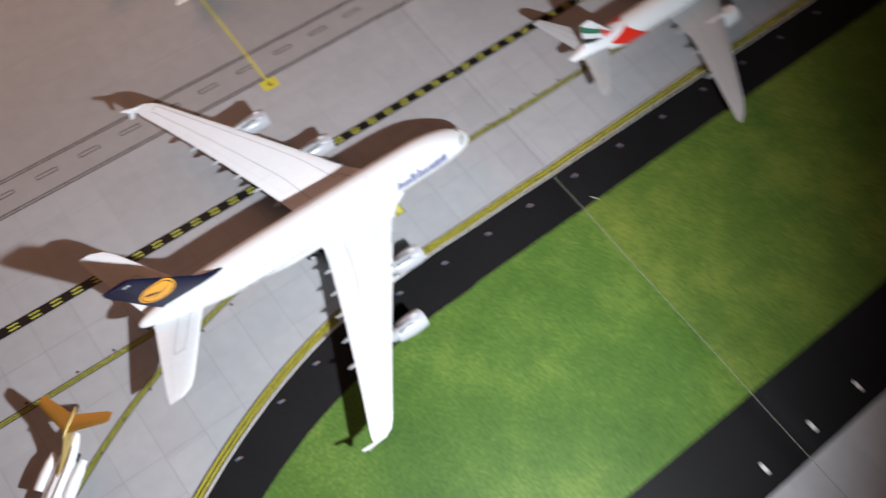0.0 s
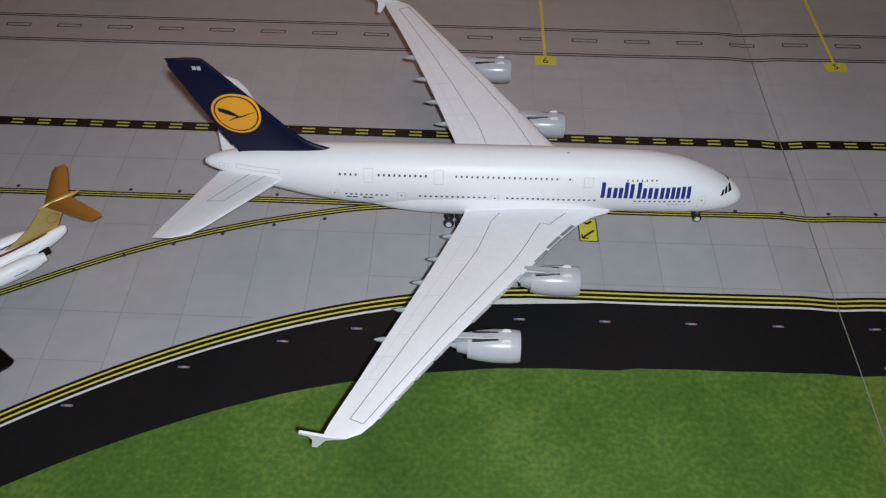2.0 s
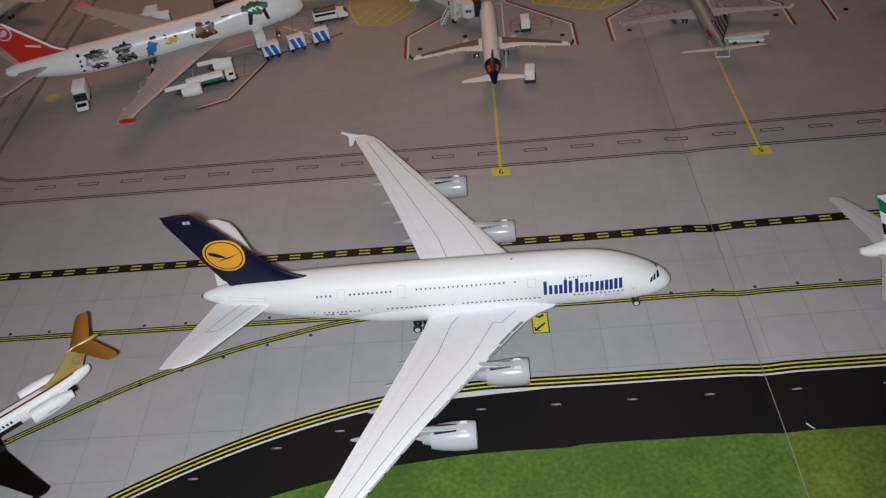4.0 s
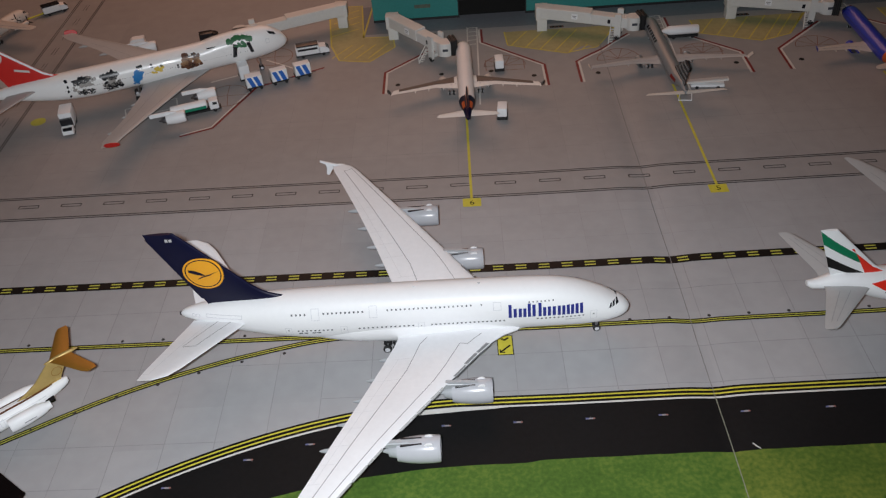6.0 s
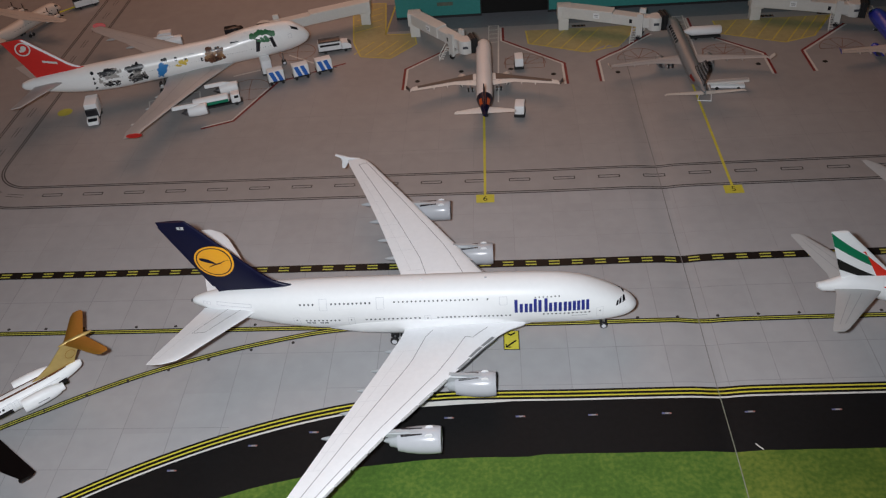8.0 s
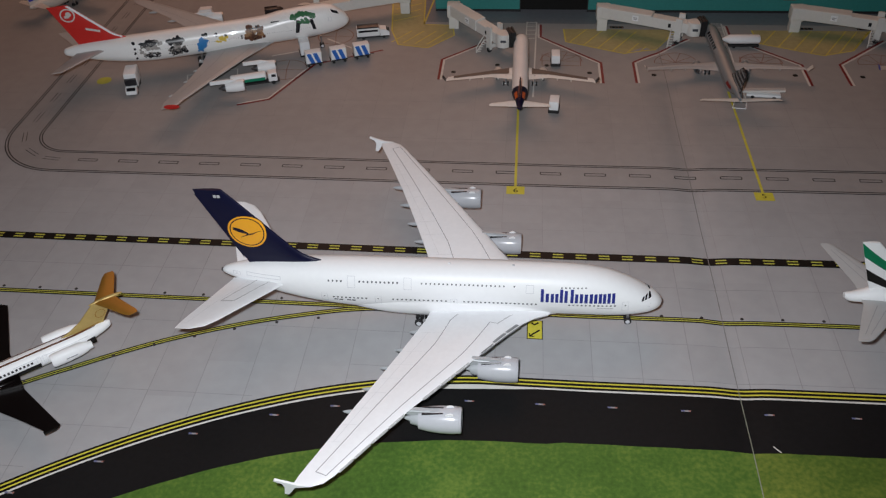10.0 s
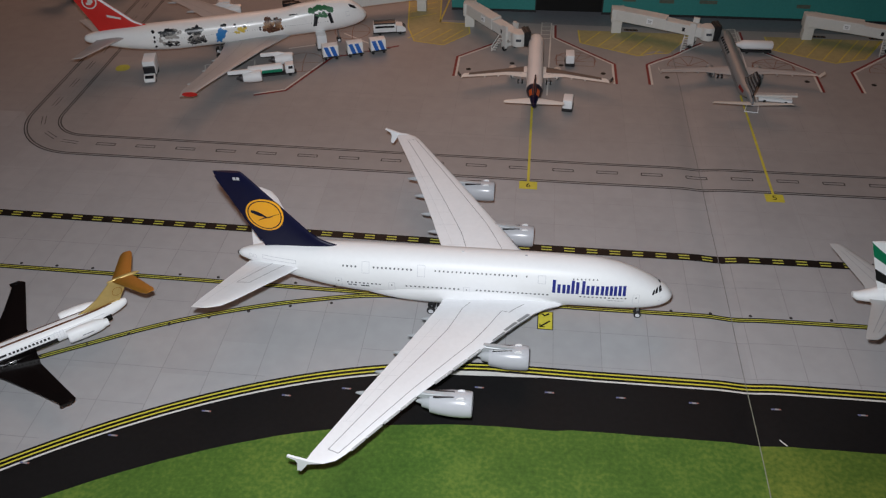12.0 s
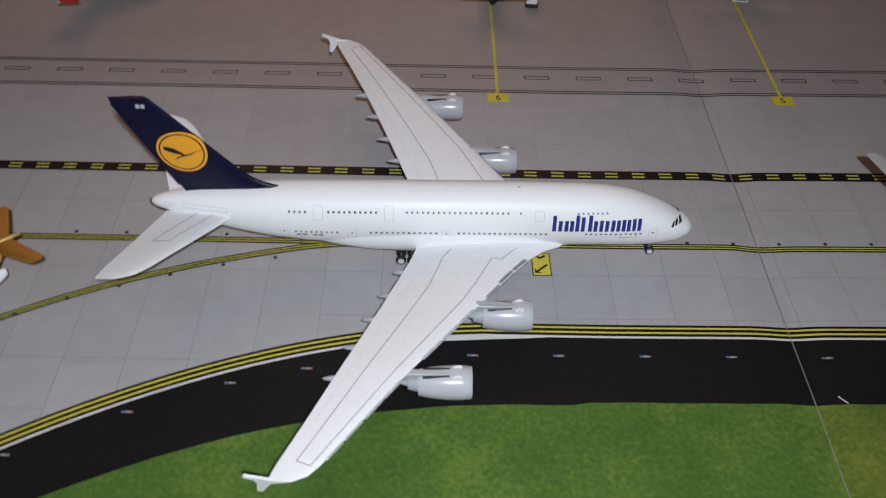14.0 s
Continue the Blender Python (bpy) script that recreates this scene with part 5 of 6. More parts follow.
        sheet("picture_stems", join(tube.patch([(140.4, 16.0), (142.8, 16.0), (144.6, 23.6), (142.0, 24.4)], side, 0.13), tube.patch([(152.0, 16.8), (154.0, 16.8), (152.4, 24.0), (150.2, 23.4)], side, 0.13), tube.patch([(126.0, 24.2), (131.4, 24.7), (131.4, 25.0), (126.0, 24.9)], side, 0.1)), DARK, a)
        sheet("title_bars", join(tube.rect(99, 103, 23.0, 23.3, side), tube.rect(134, 138, 24.6, 24.9, side)), FRAME_GREY, a)
        sheet("nose_emblem", frame_rect(tube, 162.3, 164.6, 20.2, 23.0, side), FRAME_GREY, a)
        sheet("cockpit_windows", tube.patch([(165.4, 25.2), (169.8, 23.2), (168.8, 25.0), (164.6, 27.0)], side), DARK, a)
    gear_leg(a, 157, 0, 8, 1.5, [(0, -1.2), (0, 1.2)])
    for x, y in ((88, -13.5), (88, 13.5), (80, -5), (80, 5)):
        gear_leg(a, x, y, 9, 1.55, [(dx, dy) for dx in (-1.9, 1.9) for dy in (-1.5, 1.5)])
    a.matrix_world = pose(-0.2486, 0.1944, 0, 0, 0, 20.1)


def small_twin(label, m, L, D, half, mats, tip, fin_rows, extra=None, winglet=None):
    """A narrow-body twin jet parked nose to the terminal; tip is the x of the wing tips from the tail."""
    a = thing("model_airplane", label, "model airplane", m, "model airliners")
    zc = D / 2 + 4.0
    tube = slim_tube(L, D, zc, 1.05, 2.5, 0.2)
    part("fuselage", tube.shape(28, 4), mats["body"], a)
    sweep, kc = mats.get("sweep", 0.46), mats.get("chord", 1.0)
    x_root = tip + (half - D / 2) * sweep + 4.5
    secs = [(0, x_root + 3.5, 0.2 * L, zc - D * 0.32, 2.4), (D / 2, x_root, 0.15 * L * kc, zc - D * 0.3, 2.1), (half * 0.4, x_root - (half * 0.4 - D / 2) * sweep, 0.082 * L * kc, zc - D * 0.2, 1.3), (half * 0.97, x_root - (half * 0.97 - D / 2) * sweep, 0.046 * L * kc, zc - D * 0.02, 0.7), (half, tip + 1.4, 0.024 * L, zc, 0.4)]
    for fl, w in zip((lambda s: s, mirror), mirrored_parts("wing", secs, mats["wing"], a, mats.get("wing_label", ""), ([(5, 0.66), (half * 0.9, 0.62)],))):
        if winglet:
            r = [[(tip + 2.4 - 0.5 * k, half + 0.5 * k + dy, zc + k * 1.0) for k in (0, 1.6, 3.4)] + [(tip - 0.2 - 0.6 * k, half + 0.5 * k + dy, zc + k * 1.0) for k in (3.4, 1.6, 0)] for dy in (-0.22, 0.22)]
            part("winglet", fl(loft(r)), winglet, w)
        if "panel" in mats:
            p = grid(lambda u, q: wing_top(secs, D / 2 + 2 + (half * 0.9 - D / 2 - 2) * u, 0.06 + 0.56 * q, 0.09), 16, 6)
            sheet("grey_wing_panel", fl(p), mats["panel"], w, "dark grey wing walk panel")
        for y in (half * 0.3, half * 0.5, half * 0.68):
            x, _, z = wing_top(secs, y, 1.0)
            part("flap_fairing", fl(canoe(x - 1.4, y, z - 0.7, 5, 0.9, 1.1)), mats["wing"], w)
    tc = mats.get("tail_chord", 0.8)
    ht = [(0.5, (0.03 + 0.12 * tc) * L, 0.125 * L * tc, zc + 1.6, 1.3), (half * 0.36, 0.03 * L + 1.4, 0.055 * L * tc, zc + 2.6, 0.7), (half * 0.385, 0.03 * L, 0.03 * L * tc, zc + 2.7, 0.4)]
    if "tail_span" in mats:
        ht = [(y * mats["tail_span"] / 0.385, x + mats["tail_shift"], c, z - 1.0, t) for y, x, c, z, t in ht]
    mirrored_parts("tailplane", ht, mats["tailplane"], a)
    fin = Fin([(z + zc + D / 2 - 1.2, le * L, te * L) for z, le, te in fin_rows], 1.5, 0.8)
    f = part("tail_fin", fin.shape(14), mats["fin"], a, mats.get("fin_label", ""))
    for side in (1, -1):
        engine(a, x_root + 1.5 - (half * 0.31 - D / 2) * sweep + 3, side * half * 0.31, zc - D * 0.5 - 0.2, 8.6, 2.7, mats["engine"], [(x_root - 5, zc - D * 0.4, zc - D * 0.3), (x_root - 12, zc - D * 0.4, zc - D * 0.3)])
        sheet("window_row", window_row(tube, 0.2 * L, 0.86 * L, zc + D * 0.1, 1.35, side, 0.5, 0.6), WINDOW_GREY, a, kind="stuff")
    cockpit(tube, a, L, D, zc, 1.05)
    gear_leg(a, 0.86 * L, 0, 5, 0.95, [(0, -0.7), (0, 0.7)])
    for y in (-8.6, 8.6):
        gear_leg(a, tip + 11.5, y, zc - 2, 1.35, [(0, -1.25), (0, 1.25)])
    if extra:
        extra(a, tube, fin, f, L, D, zc)
    return a


def blue_tail_extra(a, tube, fin, f, L, D, zc):
    part("dark_tail_cone", tube.sleeve(-0.1, 0.215 * L), NAVY, a, "dark blue rear fuselage")
    for side in (1, -1):
        sheet("orange_fin_panel", fin.band(lambda u: fin.z0 + 2, lambda u: fin.z1 - 3, side, lambda z: fin.edges(z)[0] - 2.6, lambda z: fin.edges(z)[1] + 2.2, 4, 8, 0.1), ORANGE_RED, f, "orange emblem panel")
        sheet("orange_top_panel", tube.rect(0.08 * L, 0.15 * L, zc + D * 0.34, zc + D * 0.47, side, 0.3, 8, 3), ORANGE_RED, a, "orange emblem on the rear fuselage")
        sheet("white_root_panel", tube.rect(0.42 * L, 0.55 * L, zc - D * 0.2, zc - D * 0.02, side, 0.06), WHITE, a)


def striped_tail_extra(a, tube, fin, f, L, D, zc):
    for side in (1, -1):
        for k in range(5):
            z0 = fin.z0 + 2.2 + 3.3 * k
            sheet("fin_stripe", fin.band(lambda u: z0 - 0.8 * u, lambda u: z0 + 1.5 - 0.8 * u, side, lambda z: fin.edges(z)[0] - 0.8, lambda z: fin.edges(z)[1] + 0.8, 4, 2, 0.1), SILVER, f)
        sheet("red_line", tube.rect(0.12 * L, 0.2 * L, zc + D * 0.1, zc + D * 0.3, side, 0.07), P_RED, a)
        sheet("title_bars", join(*[tube.rect(0.6 * L + 3.4 * k, 0.6 * L + 2.4 + 3.4 * k, zc + D * 0.22, zc + D * 0.4, side, 0.08) for k in range(7)]), DARK, a)


def red_tail_extra(a, tube, fin, f, L, D, zc):
    part("orange_red_tail_cone", tube.sleeve(-0.1, 0.2 * L), ORANGE_RED, a, "orange-red rear fuselage")


long_twin()
t_tail()
jumbo()
FIN = [(0, 0.30, 0.03), (1.6, 0.24, 0.02), (14.5, 0.07, -0.02)]
small_twin("beige-white twin-jet model with dark blue and orange tail at the gate", pose(0.0302, 0.1548, 0, 0, 0, 90.2), 96, 9.6, 44.0,
           {"body": paint("cream_white_paint", (0.86, 0.84, 0.83), 0.35), "wing": PALE_WING, "panel": paint("dark_grey_brown_wing_panel", (0.085, 0.068, 0.06), 0.45), "tailplane": PALE_WING, "fin": NAVY, "engine": TAN, "tail_chord": 0.6, "fin_label": "dark blue tail fin with orange panel"}, 34.0, FIN, blue_tail_extra, DARK)
small_twin("polished silver twin-jet model with striped tail fin at the gate", pose(0.1530, 0.1700, 0, 0, 0, 91.6), 98, 8.8, 46.8,
           {"body": SILVER, "wing": WING_GREY, "tailplane": TAN, "fin": DARK, "engine": SILVER, "tail_chord": 0.3, "tail_shift": -4.0, "tail_span": 0.48, "sweep": 0.26, "chord": 0.7, "fin_label": "dark tail fin with pale stripes"}, 36.0, FIN, striped_tail_extra, TAN)
small_twin("royal blue twin-jet model with orange-red tail at the gate", pose(0.2762, 0.1785, 0, 0, 0, 90.0), 86, 9.6, 36.5,
           {"body": ROYAL, "wing": TAN, "tailplane": TAN, "fin": ORANGE_RED, "engine": ROYAL, "sweep": 0.28, "fin_label": "orange-red tail fin"}, 30.0, FIN, red_tail_extra, ROYAL)


def prop_plane():
    """The cream high-wing propeller freighter far behind the jumbo."""
    L, D, zc = 70.0, 9.6, 8.6
    a = thing("model_airplane", "cream high-wing propeller model plane hitched to a truck", "model airplane", pose(-0.316, 0.281, 0, 0, 0, 67.5), "model airliners")
    tube = slim_tube(L, D, zc, 0.9, 2.3, 0.3)
    part("fuselage", tube.shape(28, 4), TAN, a)
    secs = [(0, 44.5, 11.0, 13.2, 2.0), (6, 44.5, 11.0, 13.3, 1.9), (20, 43.6, 9.2, 13.6, 1.4), (36, 42.0, 5.6, 14.0, 0.8), (37.5, 41.2, 3.6, 14.0, 0.5)]
    for fl, w in zip((lambda s: s, mirror), mirrored_parts("wing", secs, TAN, a, "straight cream wing", ([(6, 0.7), (34, 0.68)],))):
        for y in (12.0, 23.0):
            e = part("engine", fl(lathe([(0.0, 0.5), (0.4, 1.2), (-2.0, 1.5), (-8.0, 1.4), (-12.0, 0.5)], 14, 47.5, y, 12.8)), TAN, a, "slim engine nacelle")
            part("spinner", fl(lathe([(0.0, 0.6), (1.0, 0.4), (1.6, 0.05)], 10, 47.8, y, 12.8)), DARK, e)
            blades = [box(48.3, y, 12.8 + k * 2.3, 0.25, 0.8, 4.2, 0.08) for k in (-1, 1)] + [box(48.3, y + k * 2.3, 12.8, 0.25, 4.2, 0.8, 0.08) for k in (-1, 1)]
            part("propeller", fl(join(*blades)), DARK, e, "dark four-bladed propeller")
    ht = [(0.5, 9.0, 7.0, 11.4, 1.1), (13.0, 6.4, 4.2, 11.8, 0.6), (14.0, 5.8, 2.8, 11.8, 0.4)]
    mirrored_parts("tailplane", ht, TAN, a)
    fin = Fin([(11.6, 17.0, 1.0), (13.4, 12.0, 0.6), (24.0, 5.4, -0.6)], 1.4, 0.8)
    f = part("tail_fin", fin.shape(12), TAN, a)
    for side in (1, -1):
        sheet("blue_panel", fin.band(lambda u: 15.0, lambda u: 22.6, side, lambda z: fin.edges(z)[0] - 0.9, lambda z: fin.edges(z)[1] + 0.6, 4, 6, 0.1), ROYAL, f, "blue fin panel")
        sheet("window_row", window_row(tube, 22, 58, zc + 1.2, 2.6, side, 0.6, 0.6), WINDOW_GREY, a, kind="stuff")
    cockpit(tube, a, L, D, zc, 0.9)
    gear_leg(a, 60, 0, 5, 1.0, [(0, -0.7), (0, 0.7)])
    for y in (-4.6, 4.6):
        gear_leg(a, 34, y, 5, 1.3, [(-1.4, 0.0), (1.4, 0.0)])


prop_plane()


# ---- terminal and jet bridges ----
def terminal():
    a = thing("terminal_building", "teal card terminal building with a dark wide opening", "building")
    x0, x1, y, h, d = -31.0, 470.0, 305.4, 46.0, 70.0
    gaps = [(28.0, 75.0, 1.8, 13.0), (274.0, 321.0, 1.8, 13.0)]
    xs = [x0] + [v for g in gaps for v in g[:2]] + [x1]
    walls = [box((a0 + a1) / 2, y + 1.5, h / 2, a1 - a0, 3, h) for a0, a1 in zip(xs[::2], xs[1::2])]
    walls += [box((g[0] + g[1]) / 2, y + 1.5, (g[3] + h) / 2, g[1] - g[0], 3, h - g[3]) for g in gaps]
    part("front_wall", join(*walls), TEAL, a, smooth=False)
    part("side_wall", join(box(x0 + 1.5, y + d / 2 + 1.5, h / 2, 3, d - 3, h), box(x1 - 1.5, y + d / 2 + 1.5, h / 2, 3, d - 3, h)), TEAL, a, smooth=False)
    part("roof", box((x0 + x1) / 2, y + d / 2, h + 1.0, x1 - x0 + 4, d + 4, 2, 0.4), TEAL, a, smooth=False)
    part("base_strip", join(*[box((a0 + a1) / 2, y - 0.25, 0.8, a1 - a0, 0.5, 1.6) for a0, a1 in zip(xs[::2], xs[1::2])]), RUBBER, a, "black strip along the foot", smooth=False)
    # a solid black block fills each gap, set back behind the wall face
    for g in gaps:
        w = part("opening", box((g[0] + g[1]) / 2, y + 9, g[3] / 2, g[1] - g[0] - 0.2, 12, g[3] - 0.3), P_BLACK, a, "black block set back in the wall gap", smooth=False)
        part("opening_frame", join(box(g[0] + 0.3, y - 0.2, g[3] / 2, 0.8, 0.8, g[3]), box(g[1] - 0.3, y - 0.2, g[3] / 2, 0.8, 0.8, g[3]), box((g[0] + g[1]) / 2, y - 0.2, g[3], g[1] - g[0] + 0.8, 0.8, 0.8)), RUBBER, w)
    for sx, sz, w in ((-2, 8.6, 11), (113, 9.5, 10), (140, 10, 12), (205, 9, 9), (88, 10, 9)):
        sheet("stain", grid(lambda u, q: (sx + w * u, y - 0.06, sz + 2.6 * q), 2, 1), TEAL_STAIN, a)


def jet_bridge(base, knee, cab):
    """A passenger bridge: a column at base, a sloping tunnel to knee, and a cab with a black bellows."""
    a = thing("jet_bridge", "off-white plastic passenger jet bridge with black bellows", "jet bridge", group="jet bridges")
    part("rotunda", join(box(base[0], base[1], 4.2, 6.6, 6.0, 8.4, 0.4), box(base[0], base[1], 12.6, 8.6, 8.0, 9.0, 0.8)), BRIDGE, a)
    part("tunnel_rear", beam(base, (base[0] * 0.45 + knee[0] * 0.55, base[1] * 0.45 + knee[1] * 0.55), 8.4, 9.4, 17.0, 8.8, 16.4), BRIDGE, a)
    part("tunnel_front", beam((base[0] * 0.5 + knee[0] * 0.5, base[1] * 0.5 + knee[1] * 0.5), knee, 7.2, 8.6, 15.4, 7.6, 14.4), BRIDGE, a)
    d = Vector((knee[0] - base[0], knee[1] - base[1])).normalized()
    s = Vector((-d.y, d.x))
    tag = part("notice", box(0, 0, 0, 4.0, 0.2, 3.6), WHITE, a, "white notice panel with dark bars")
    m = Vector((base[0] * 0.62 + knee[0] * 0.38, base[1] * 0.62 + knee[1] * 0.38)) - s * 4.3
    tag.location = (m.x * MM, m.y * MM, 13.2 * MM)
    tag.rotation_euler[2] = math.atan2(d.y, d.x)
    part("notice_bars", join(box(0, -0.15, 0.3, 2.6, 0.1, 0.5), box(0, -0.15, -0.7, 2.0, 0.1, 0.4)), LINE_GREY, tag)
    port = Vector((base[0] * 0.25 + knee[0] * 0.75, base[1] * 0.25 + knee[1] * 0.75)) - s * 3.65
    w = part("window", box(0, 0, 0, 1.8, 0.2, 2.6), DARK, a)
    w.location = (port.x * MM, port.y * MM, 11.6 * MM)
    w.rotation_euler[2] = math.atan2(d.y, d.x)
    legp = (knee[0] - d.x * 9, knee[1] - d.y * 9)
    leg = part("drive_column", join(beam((legp[0] - s.x * 5.2, legp[1] - s.y * 5.2), (legp[0] - s.x * 3.6, legp[1] - s.y * 3.6), 4.0, 2.0, 17.5), beam((legp[0] + s.x * 3.6, legp[1] + s.y * 3.6), (legp[0] + s.x * 5.2, legp[1] + s.y * 5.2), 4.0, 2.0, 17.5), beam((legp[0] - s.x * 5, legp[1] - s.y * 5), (legp[0] + s.x * 5, legp[1] + s.y * 5), 3.0, 2.6, 5.0)), BRIDGE, a)
    for k in (-4.4, 4.4):
        part("wheel", moved(wheel(0, 0, 1.8, 1.8, 1.6), legp[0] + s.x * k, legp[1] + s.y * k, 0, math.degrees(math.atan2(d.y, d.x))), RUBBER, leg)
    stair = []
    for k in range(6):
        p = Vector(legp) - s * (5.5 + 1.0 * k) - d * 3
        stair.append(box(p.x, p.y, 7.6 - 1.25 * k, 2.4, 1.2, 0.35))
    p0, p1 = Vector(legp) - s * 5 - d * 4.2, Vector(legp) - s * 11.5 - d * 4.2
    stair += [rod((p0.x, p0.y, 10.6), (p1.x, p1.y, 3.6), 0.3, 6), rod((p1.x, p1.y, 0), (p1.x, p1.y, 3.6), 0.3, 6), rod((p0.x, p0.y, 7.4), (p1.x, p1.y, 0.6), 0.35, 6)]
    part("service_stair", join(*stair), BRIDGE, a)
    c = part("cab", lathe([(7.0, 4.6), (7.0, 4.9), (14.4, 4.9), (15.4, 4.4), (15.6, 0.5)], 20, knee[0], knee[1], 0, "z"), BRIDGE, a, "round white bridge cab")
    part("cab_window", box(knee[0], knee[1] - 4.9, 11.6, 3.4, 0.3, 1.6, 0.1), WINDOW_GREY, c)
    e = Vector((cab[0] - knee[0], cab[1] - knee[1])).normalized()
    bel = []
    for k in range(4):
        q = Vector(knee) + e * (2.6 + 1.1 * k)
        q2 = q + e * 0.9
        bel.append(beam(tuple(q), tuple(q2), 8.6 + 0.7 * (k % 2), 6.6, 16.6 + 0.4 * (k % 2)))
    part("bellows", join(*bel), RUBBER, c, "black folded bellows")
    return a


terminal()
jet_bridge((-16.0, 280.0), (18.6, 239.5), (26.0, 241.5))
jet_bridge((83.0, 278.5), (139.5, 258.0), (148.5, 259.5))
jet_bridge((207.5, 278.5), (264.0, 262.5), (273.5, 260.0))
jet_bridge((-52.0, 303.0), (-118.0, 279.0), (-116.0, 270.0))


# ---- ground vehicles ----
def wheels4(parent, xs, y, r=1.0, w=0.9):
    for x in xs:
        for sy in (-1, 1):
            part("wheel", wheel(x, sy * y, r, r, w), RUBBER, parent)


def box_van(label, m, L, W, H, body=WHITE, cab=True, category="van"):
    a = thing("ground_vehicle", label, category, m, "airport ground vehicles")
    part("chassis", box(0, 0, 1.5, L, W * 0.92, 1.0, 0.2), RUBBER, a)
    part("body", box(-L * 0.14 if cab else 0, 0, 2.0 + H / 2, L * 0.7 if cab else L, W, H, 0.45), body, a)
    if cab:
        c = part("cab", loft([[(L * 0.22, s * W / 2 * 0.96, z) for s, z in ((-1, 1.8), (1, 1.8), (1, 2 + H * 0.8), (-1, 2 + H * 0.8))], [(L * 0.4, s * W / 2 * 0.96, z) for s, z in ((-1, 1.8), (1, 1.8), (1, 2 + H * 0.72), (-1, 2 + H * 0.72))], [(L * 0.5, s * W / 2 * 0.92, z) for s, z in ((-1, 1.8), (1, 1.8), (1, 2 + H * 0.4), (-1, 2 + H * 0.4))]]), body, a)
        part("windscreen", loft([[(L * 0.415, s * W * 0.42, 2 + H * 0.68) for s in (-1, 1)] + [(L * 0.40, s * W * 0.42, 2 + H * 0.68) for s in (1, -1)], [(L * 0.505, s * W * 0.42, 2 + H * 0.42) for s in (-1, 1)] + [(L * 0.49, s * W * 0.42, 2 + H * 0.42) for s in (1, -1)]]), DARK, c)
    wheels4(a, (-L * 0.3, L * 0.32), W / 2 - 0.2)
    return a


def luggage_cart(m):
    a = thing("luggage_cart", "white luggage cart with blue striped canvas side", "cart", m, "luggage carts")
    part("deck", box(0, 0, 2.0, 11.0, 6.0, 0.8, 0.2), RUBBER, a)
    body = part("canopy", box(0, 0, 6.0, 10.2, 5.8, 7.2, 0.5), WHITE, a)
    for side in (1, -1):
        for x in (-4.3, -0.4):
            part("blue_stripe", loft([[(x + 2.2, side * 2.93, 2.6), (x + 4.8, side * 2.93, 2.6), (x + 4.8, side * 2.98, 2.6), (x + 2.2, side * 2.98, 2.6)], [(x, side * 2.93, 9.2), (x + 2.6, side * 2.93, 9.2), (x + 2.6, side * 2.98, 9.2), (x, side * 2.98, 9.2)]]), CART_BLUE, body, "diagonal blue stripe")
        part("corner_bar", join(box(-4.9, side * 2.75, 6, 0.4, 0.5, 7.4), box(4.9, side * 2.75, 6, 0.4, 0.5, 7.4)), BRIDGE, a)
    wheels4(a, (-3.6, 3.6), 2.6, 0.95)
    part("tow_bar", rod((5.4, 0, 1.6), (8.2, 0, 1.2), 0.3), DARK_METAL, a)
    return a


def dirt(x, y, turn):
    return pose(x * MM, y * MM, mat_z(x, y) * MM, 0, 0, turn)


cart = luggage_cart(dirt(-101.5, 223.5, 20))
for x, y in ((-86.6, 229.2), (-72.6, 235.0)):
    copy_thing(cart, dirt(x, y, 21))
box_van("white box loader beside the luggage carts", dirt(-110.5, 238, 110), 12, 6.4, 9.0, WHITE, True, "truck")
bus = box_van("white minibus with dark roof rack on the apron", dirt(-69.5, 264, 12), 22, 7.0, 5.4, WHITE, True, "minibus")
part("dark_roof", box(-3, 0, 7.9, 14.5, 6.0, 0.9, 0.2), DARK, bus, "dark roof panel")
for side in (1, -1):
    part("side_windows", box(-3, side * 3.5, 5.8, 13.0, 0.1, 1.5), DARK, bus)
cater = thing("ground_vehicle", "white catering truck under the jumbo's tail", "truck", dirt(-208, 189, -76), "airport ground vehicles")
part("chassis", box(0, 0, 1.5, 19, 6.4, 1.0, 0.2), RUBBER, cater)
part("body", box(-3.2, 0, 7.4, 12.6, 7.4, 9.0, 0.5), WHITE, cater)
part("dark_gap", box(4.0, 0, 5.6, 2.2, 6.8, 6.6, 0.2), DARK, cater, "dark gap behind the cab")
cab_ = part("cab", loft([[(x, s * w, z) for s, z in ((-1, 1.4), (1, 1.4), (1, h), (-1, h))] for x, w, h in ((4.8, 3.3, 5.0), (7.4, 3.3, 4.8), (9.4, 3.2, 3.4), (9.9, 3.0, 2.6))]), WHITE, cater)
part("windscreen", loft([[(7.5, s * 2.7, 4.85) for s in (-1, 1)] + [(7.3, s * 2.7, 4.6) for s in (1, -1)], [(9.3, s * 2.6, 3.6) for s in (-1, 1)] + [(9.1, s * 2.6, 3.3) for s in (1, -1)]]), DARK, cab_)
wheels4(cater, (-6.0, 6.6), 3.0)


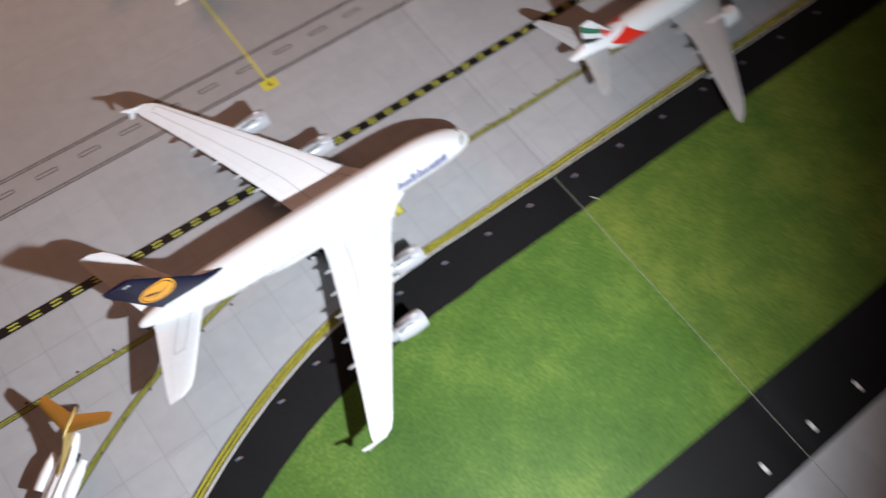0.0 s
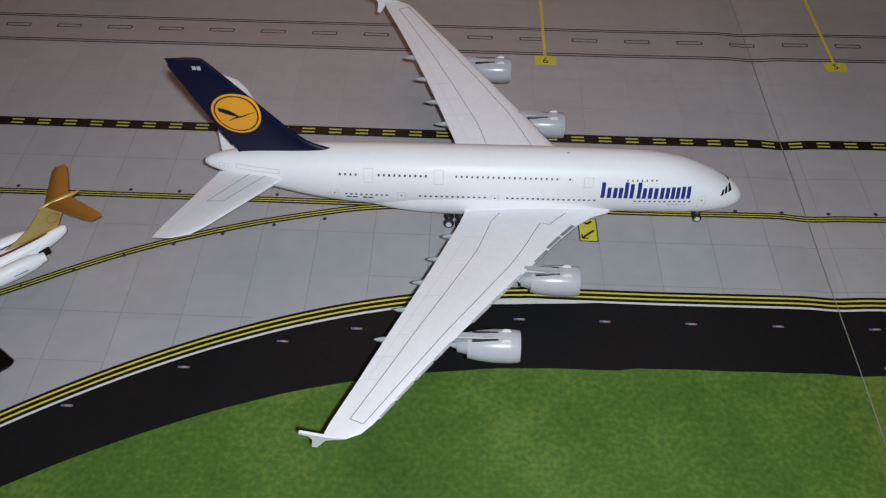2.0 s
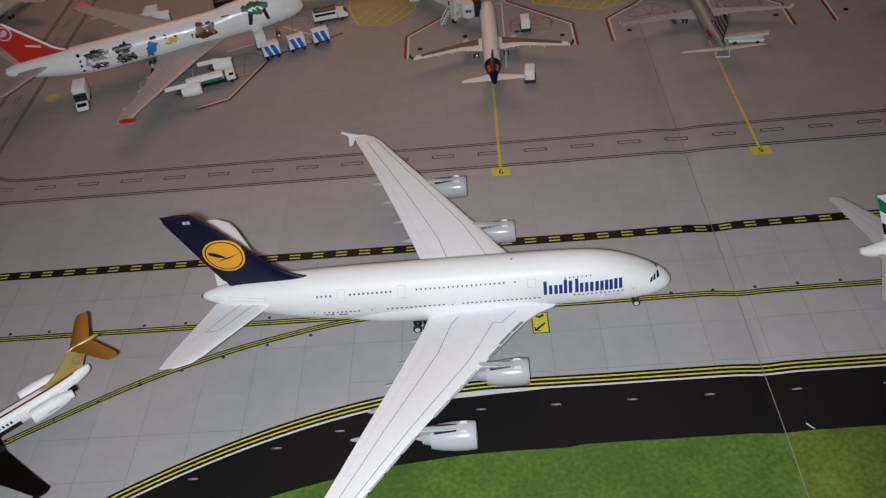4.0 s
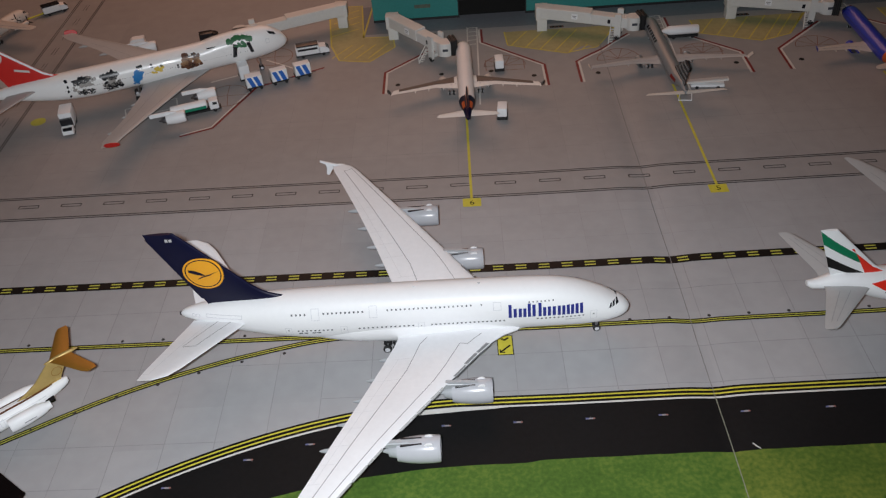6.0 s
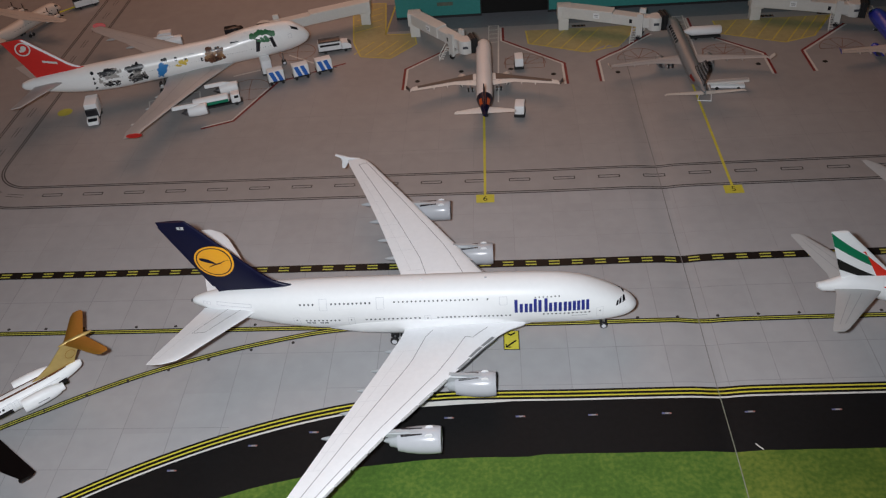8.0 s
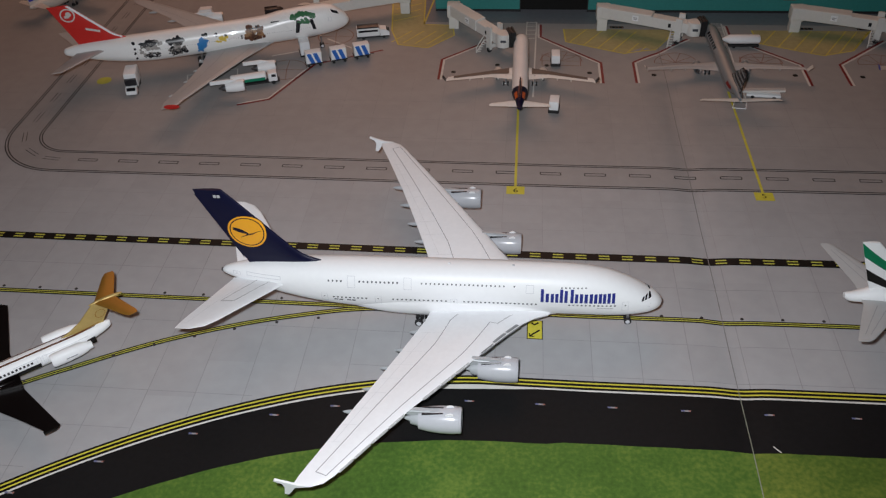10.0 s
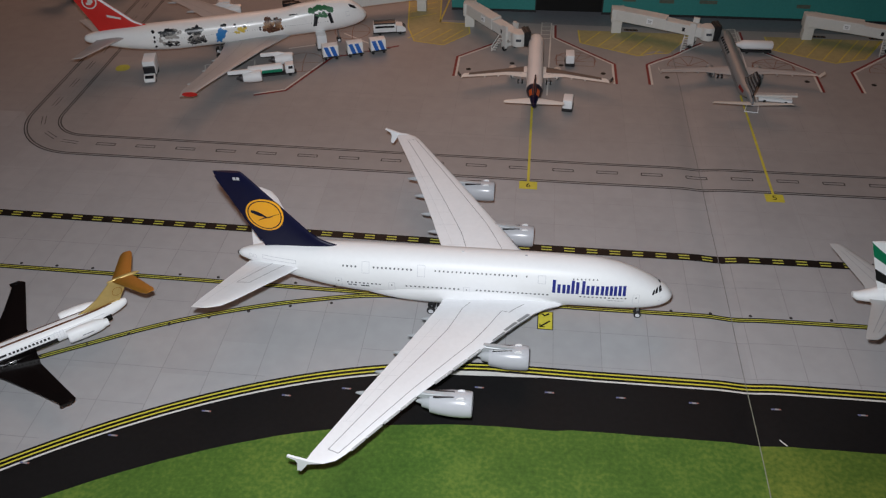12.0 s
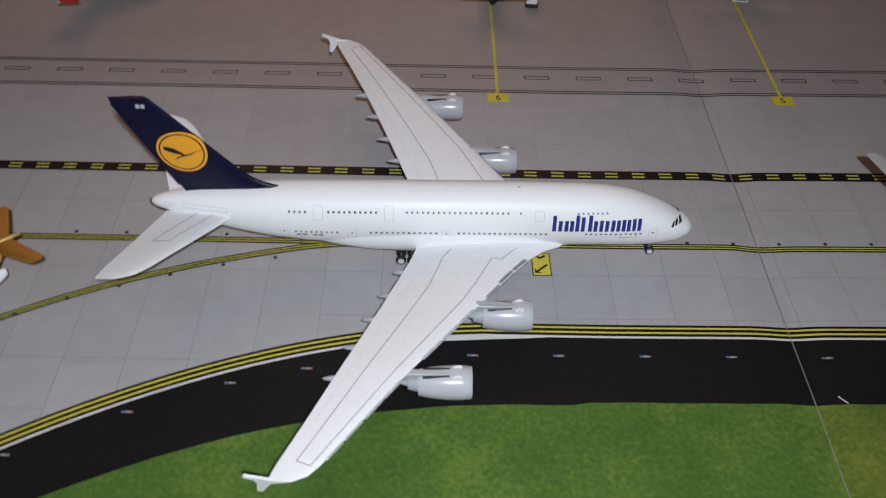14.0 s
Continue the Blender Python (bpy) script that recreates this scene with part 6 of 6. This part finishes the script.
def tanker(m):
    a = thing("fuel_truck", "white fuel tanker truck with green side stripe", "truck", m, "airport ground vehicles")
    part("chassis", box(0, 0, 1.6, 30, 5.0, 0.9, 0.2), RUBBER, a)
    t = part("tank", loft([[(x, 2.9 * k * math.cos(q), 5.2 + 2.7 * k * math.sin(q)) for q in np.linspace(0, 2 * math.pi, 18, endpoint=False)] for x, k in ((-14.6, 0.8), (-14.0, 1), (6.4, 1), (7.0, 0.8))]), WHITE, a)
    for side in (1, -1):
        part("green_stripe", box(-3.8, side * 2.93, 4.6, 20.4, 0.16, 1.9, 0.05), TANK_GREEN, t, "green side stripe")
    c = part("cab", box(11.0, 0, 4.6, 5.6, 5.8, 5.6, 0.8), WHITE, a)
    part("windscreen", box(13.75, 0, 5.8, 0.3, 4.8, 1.9, 0.1), DARK, c)
    for side in (1, -1):
        part("side_window", box(11.6, side * 2.88, 5.8, 2.6, 0.2, 1.7), DARK, c)
    wheels4(a, (-11, -8, 11), 2.4, 1.15)


tanker(dirt(-133, 197, 18))


def tug(label, m, L=9.0, W=6.0):
    a = thing("baggage_tug", label, "tug", m, "airport ground vehicles")
    part("chassis", box(0, 0, 1.5, L, W, 1.8, 0.3), RUBBER, a)
    b = part("body", box(0, 0, 5.0, L * 0.92, W * 0.92, 5.4, 0.6), WHITE, a)
    part("window_band", box(L * 0.3, 0, 5.6, L * 0.34, W * 0.94, 1.4, 0.1), DARK, b)
    wheels4(a, (-L * 0.3, L * 0.3), W / 2 - 0.3)


tug("white box-shaped tug with black base beside the gate", dirt(51.6, 228.5, 91), 10.0, 5.8)
tug("white box-shaped tug with black base behind the tailplane", dirt(50.0, 171.8, 84), 9.5, 6.0)

cyl = thing("tank_trailer", "white rounded tank trailer with black frame", "trailer", dirt(171, 255, 1), "airport ground vehicles")
part("frame", box(0, 0, 1.6, 19, 5.6, 1.2, 0.3), RUBBER, cyl)
part("tank", loft([[(x, 3.2 * k * math.cos(q), 5.0 + 2.8 * k * math.sin(q)) for q in np.linspace(0, 2 * math.pi, 18, endpoint=False)] for x, k in ((-13.5, 0.25), (-10.0, 0.8), (-9, 1), (9.2, 1), (9.8, 0.85))]), WHITE, cyl)
wheels4(cyl, (-6, 6), 2.4)

belt = thing("belt_loader", "white belt loader with sloping conveyor", "belt loader", dirt(170, 190.5, -6), "airport ground vehicles")
part("chassis", box(1, 0, 2.0, 19, 5.0, 1.6, 0.3), WHITE, belt)
part("conveyor", loft([[(-13, s * 1.7, z) for s, z in ((-1, 2.8), (1, 2.8), (1, 3.8), (-1, 3.8))], [(12.5, s * 1.7, z) for s, z in ((-1, 5.0), (1, 5.0), (1, 6.0), (-1, 6.0))]]), BRIDGE, belt)
part("belt", loft([[(-12.6, s * 1.1, z) for s, z in ((-1, 3.85), (1, 3.85), (1, 4.0), (-1, 4.0))], [(12, s * 1.1, z) for s, z in ((-1, 6.05), (1, 6.05), (1, 6.2), (-1, 6.2))]]), WING_GREY, belt)
wheels4(belt, (-5, 7), 2.2)

push = box_van("white pushback truck with black roof and yellow tow bar", dirt(-275.5, 360, 33), 18, 7.0, 4.6, WHITE, True, "truck")
part("dark_roof", box(-2.5, 0, 7.0, 13, 6.2, 1.0, 0.2), DARK, push, "black roof panel")
part("tow_bar", rod((-8.5, 0, 2.0), (-21, -3, 2.2), 0.6), P_YELLOW, push, "yellow tow bar")

dark = box_van("small dark service vehicle behind the jumbo", dirt(-145, 296, 15), 13, 6.0, 4.0, DARK, True, "vehicle")
pale = thing("cargo_container", "small white cargo container on the apron", "container", dirt(-196, 298, 12))
part("shell", loft([[(x, y, 0.2) for x, y in ((-5, -3), (5, -3), (5, 3), (-5, 3))], [(x, y, 2.6) for x, y in ((-5, -3), (5, -3), (5, 3), (-5, 3))], [(x, y, 4.2) for x, y in ((-3, -2.9), (5, -2.9), (5, 2.9), (-3, 2.9))]]), WHITE, pale)
part("rim", box(0, 0, 0.3, 10.4, 6.4, 0.5, 0.1), BRIDGE, pale)

tow = thing("tow_bar", "small white triangular tow frame on the apron behind the silver jet", "tow bar", dirt(156.2, 179.5, 0))
for name, p, q in (("arm", (-4.6, -2.6), (-2.0, 5.4)), ("arm", (2.6, -3.6), (4.4, 4.0)), ("cross_bar", (-4.6, -2.6), (2.6, -3.6)), ("cross_bar", (-2.0, 5.4), (4.4, 4.0))):
    part(name, rod((*p, 0.5), (*q, 0.5), 0.28, 8), WHITE, tow)
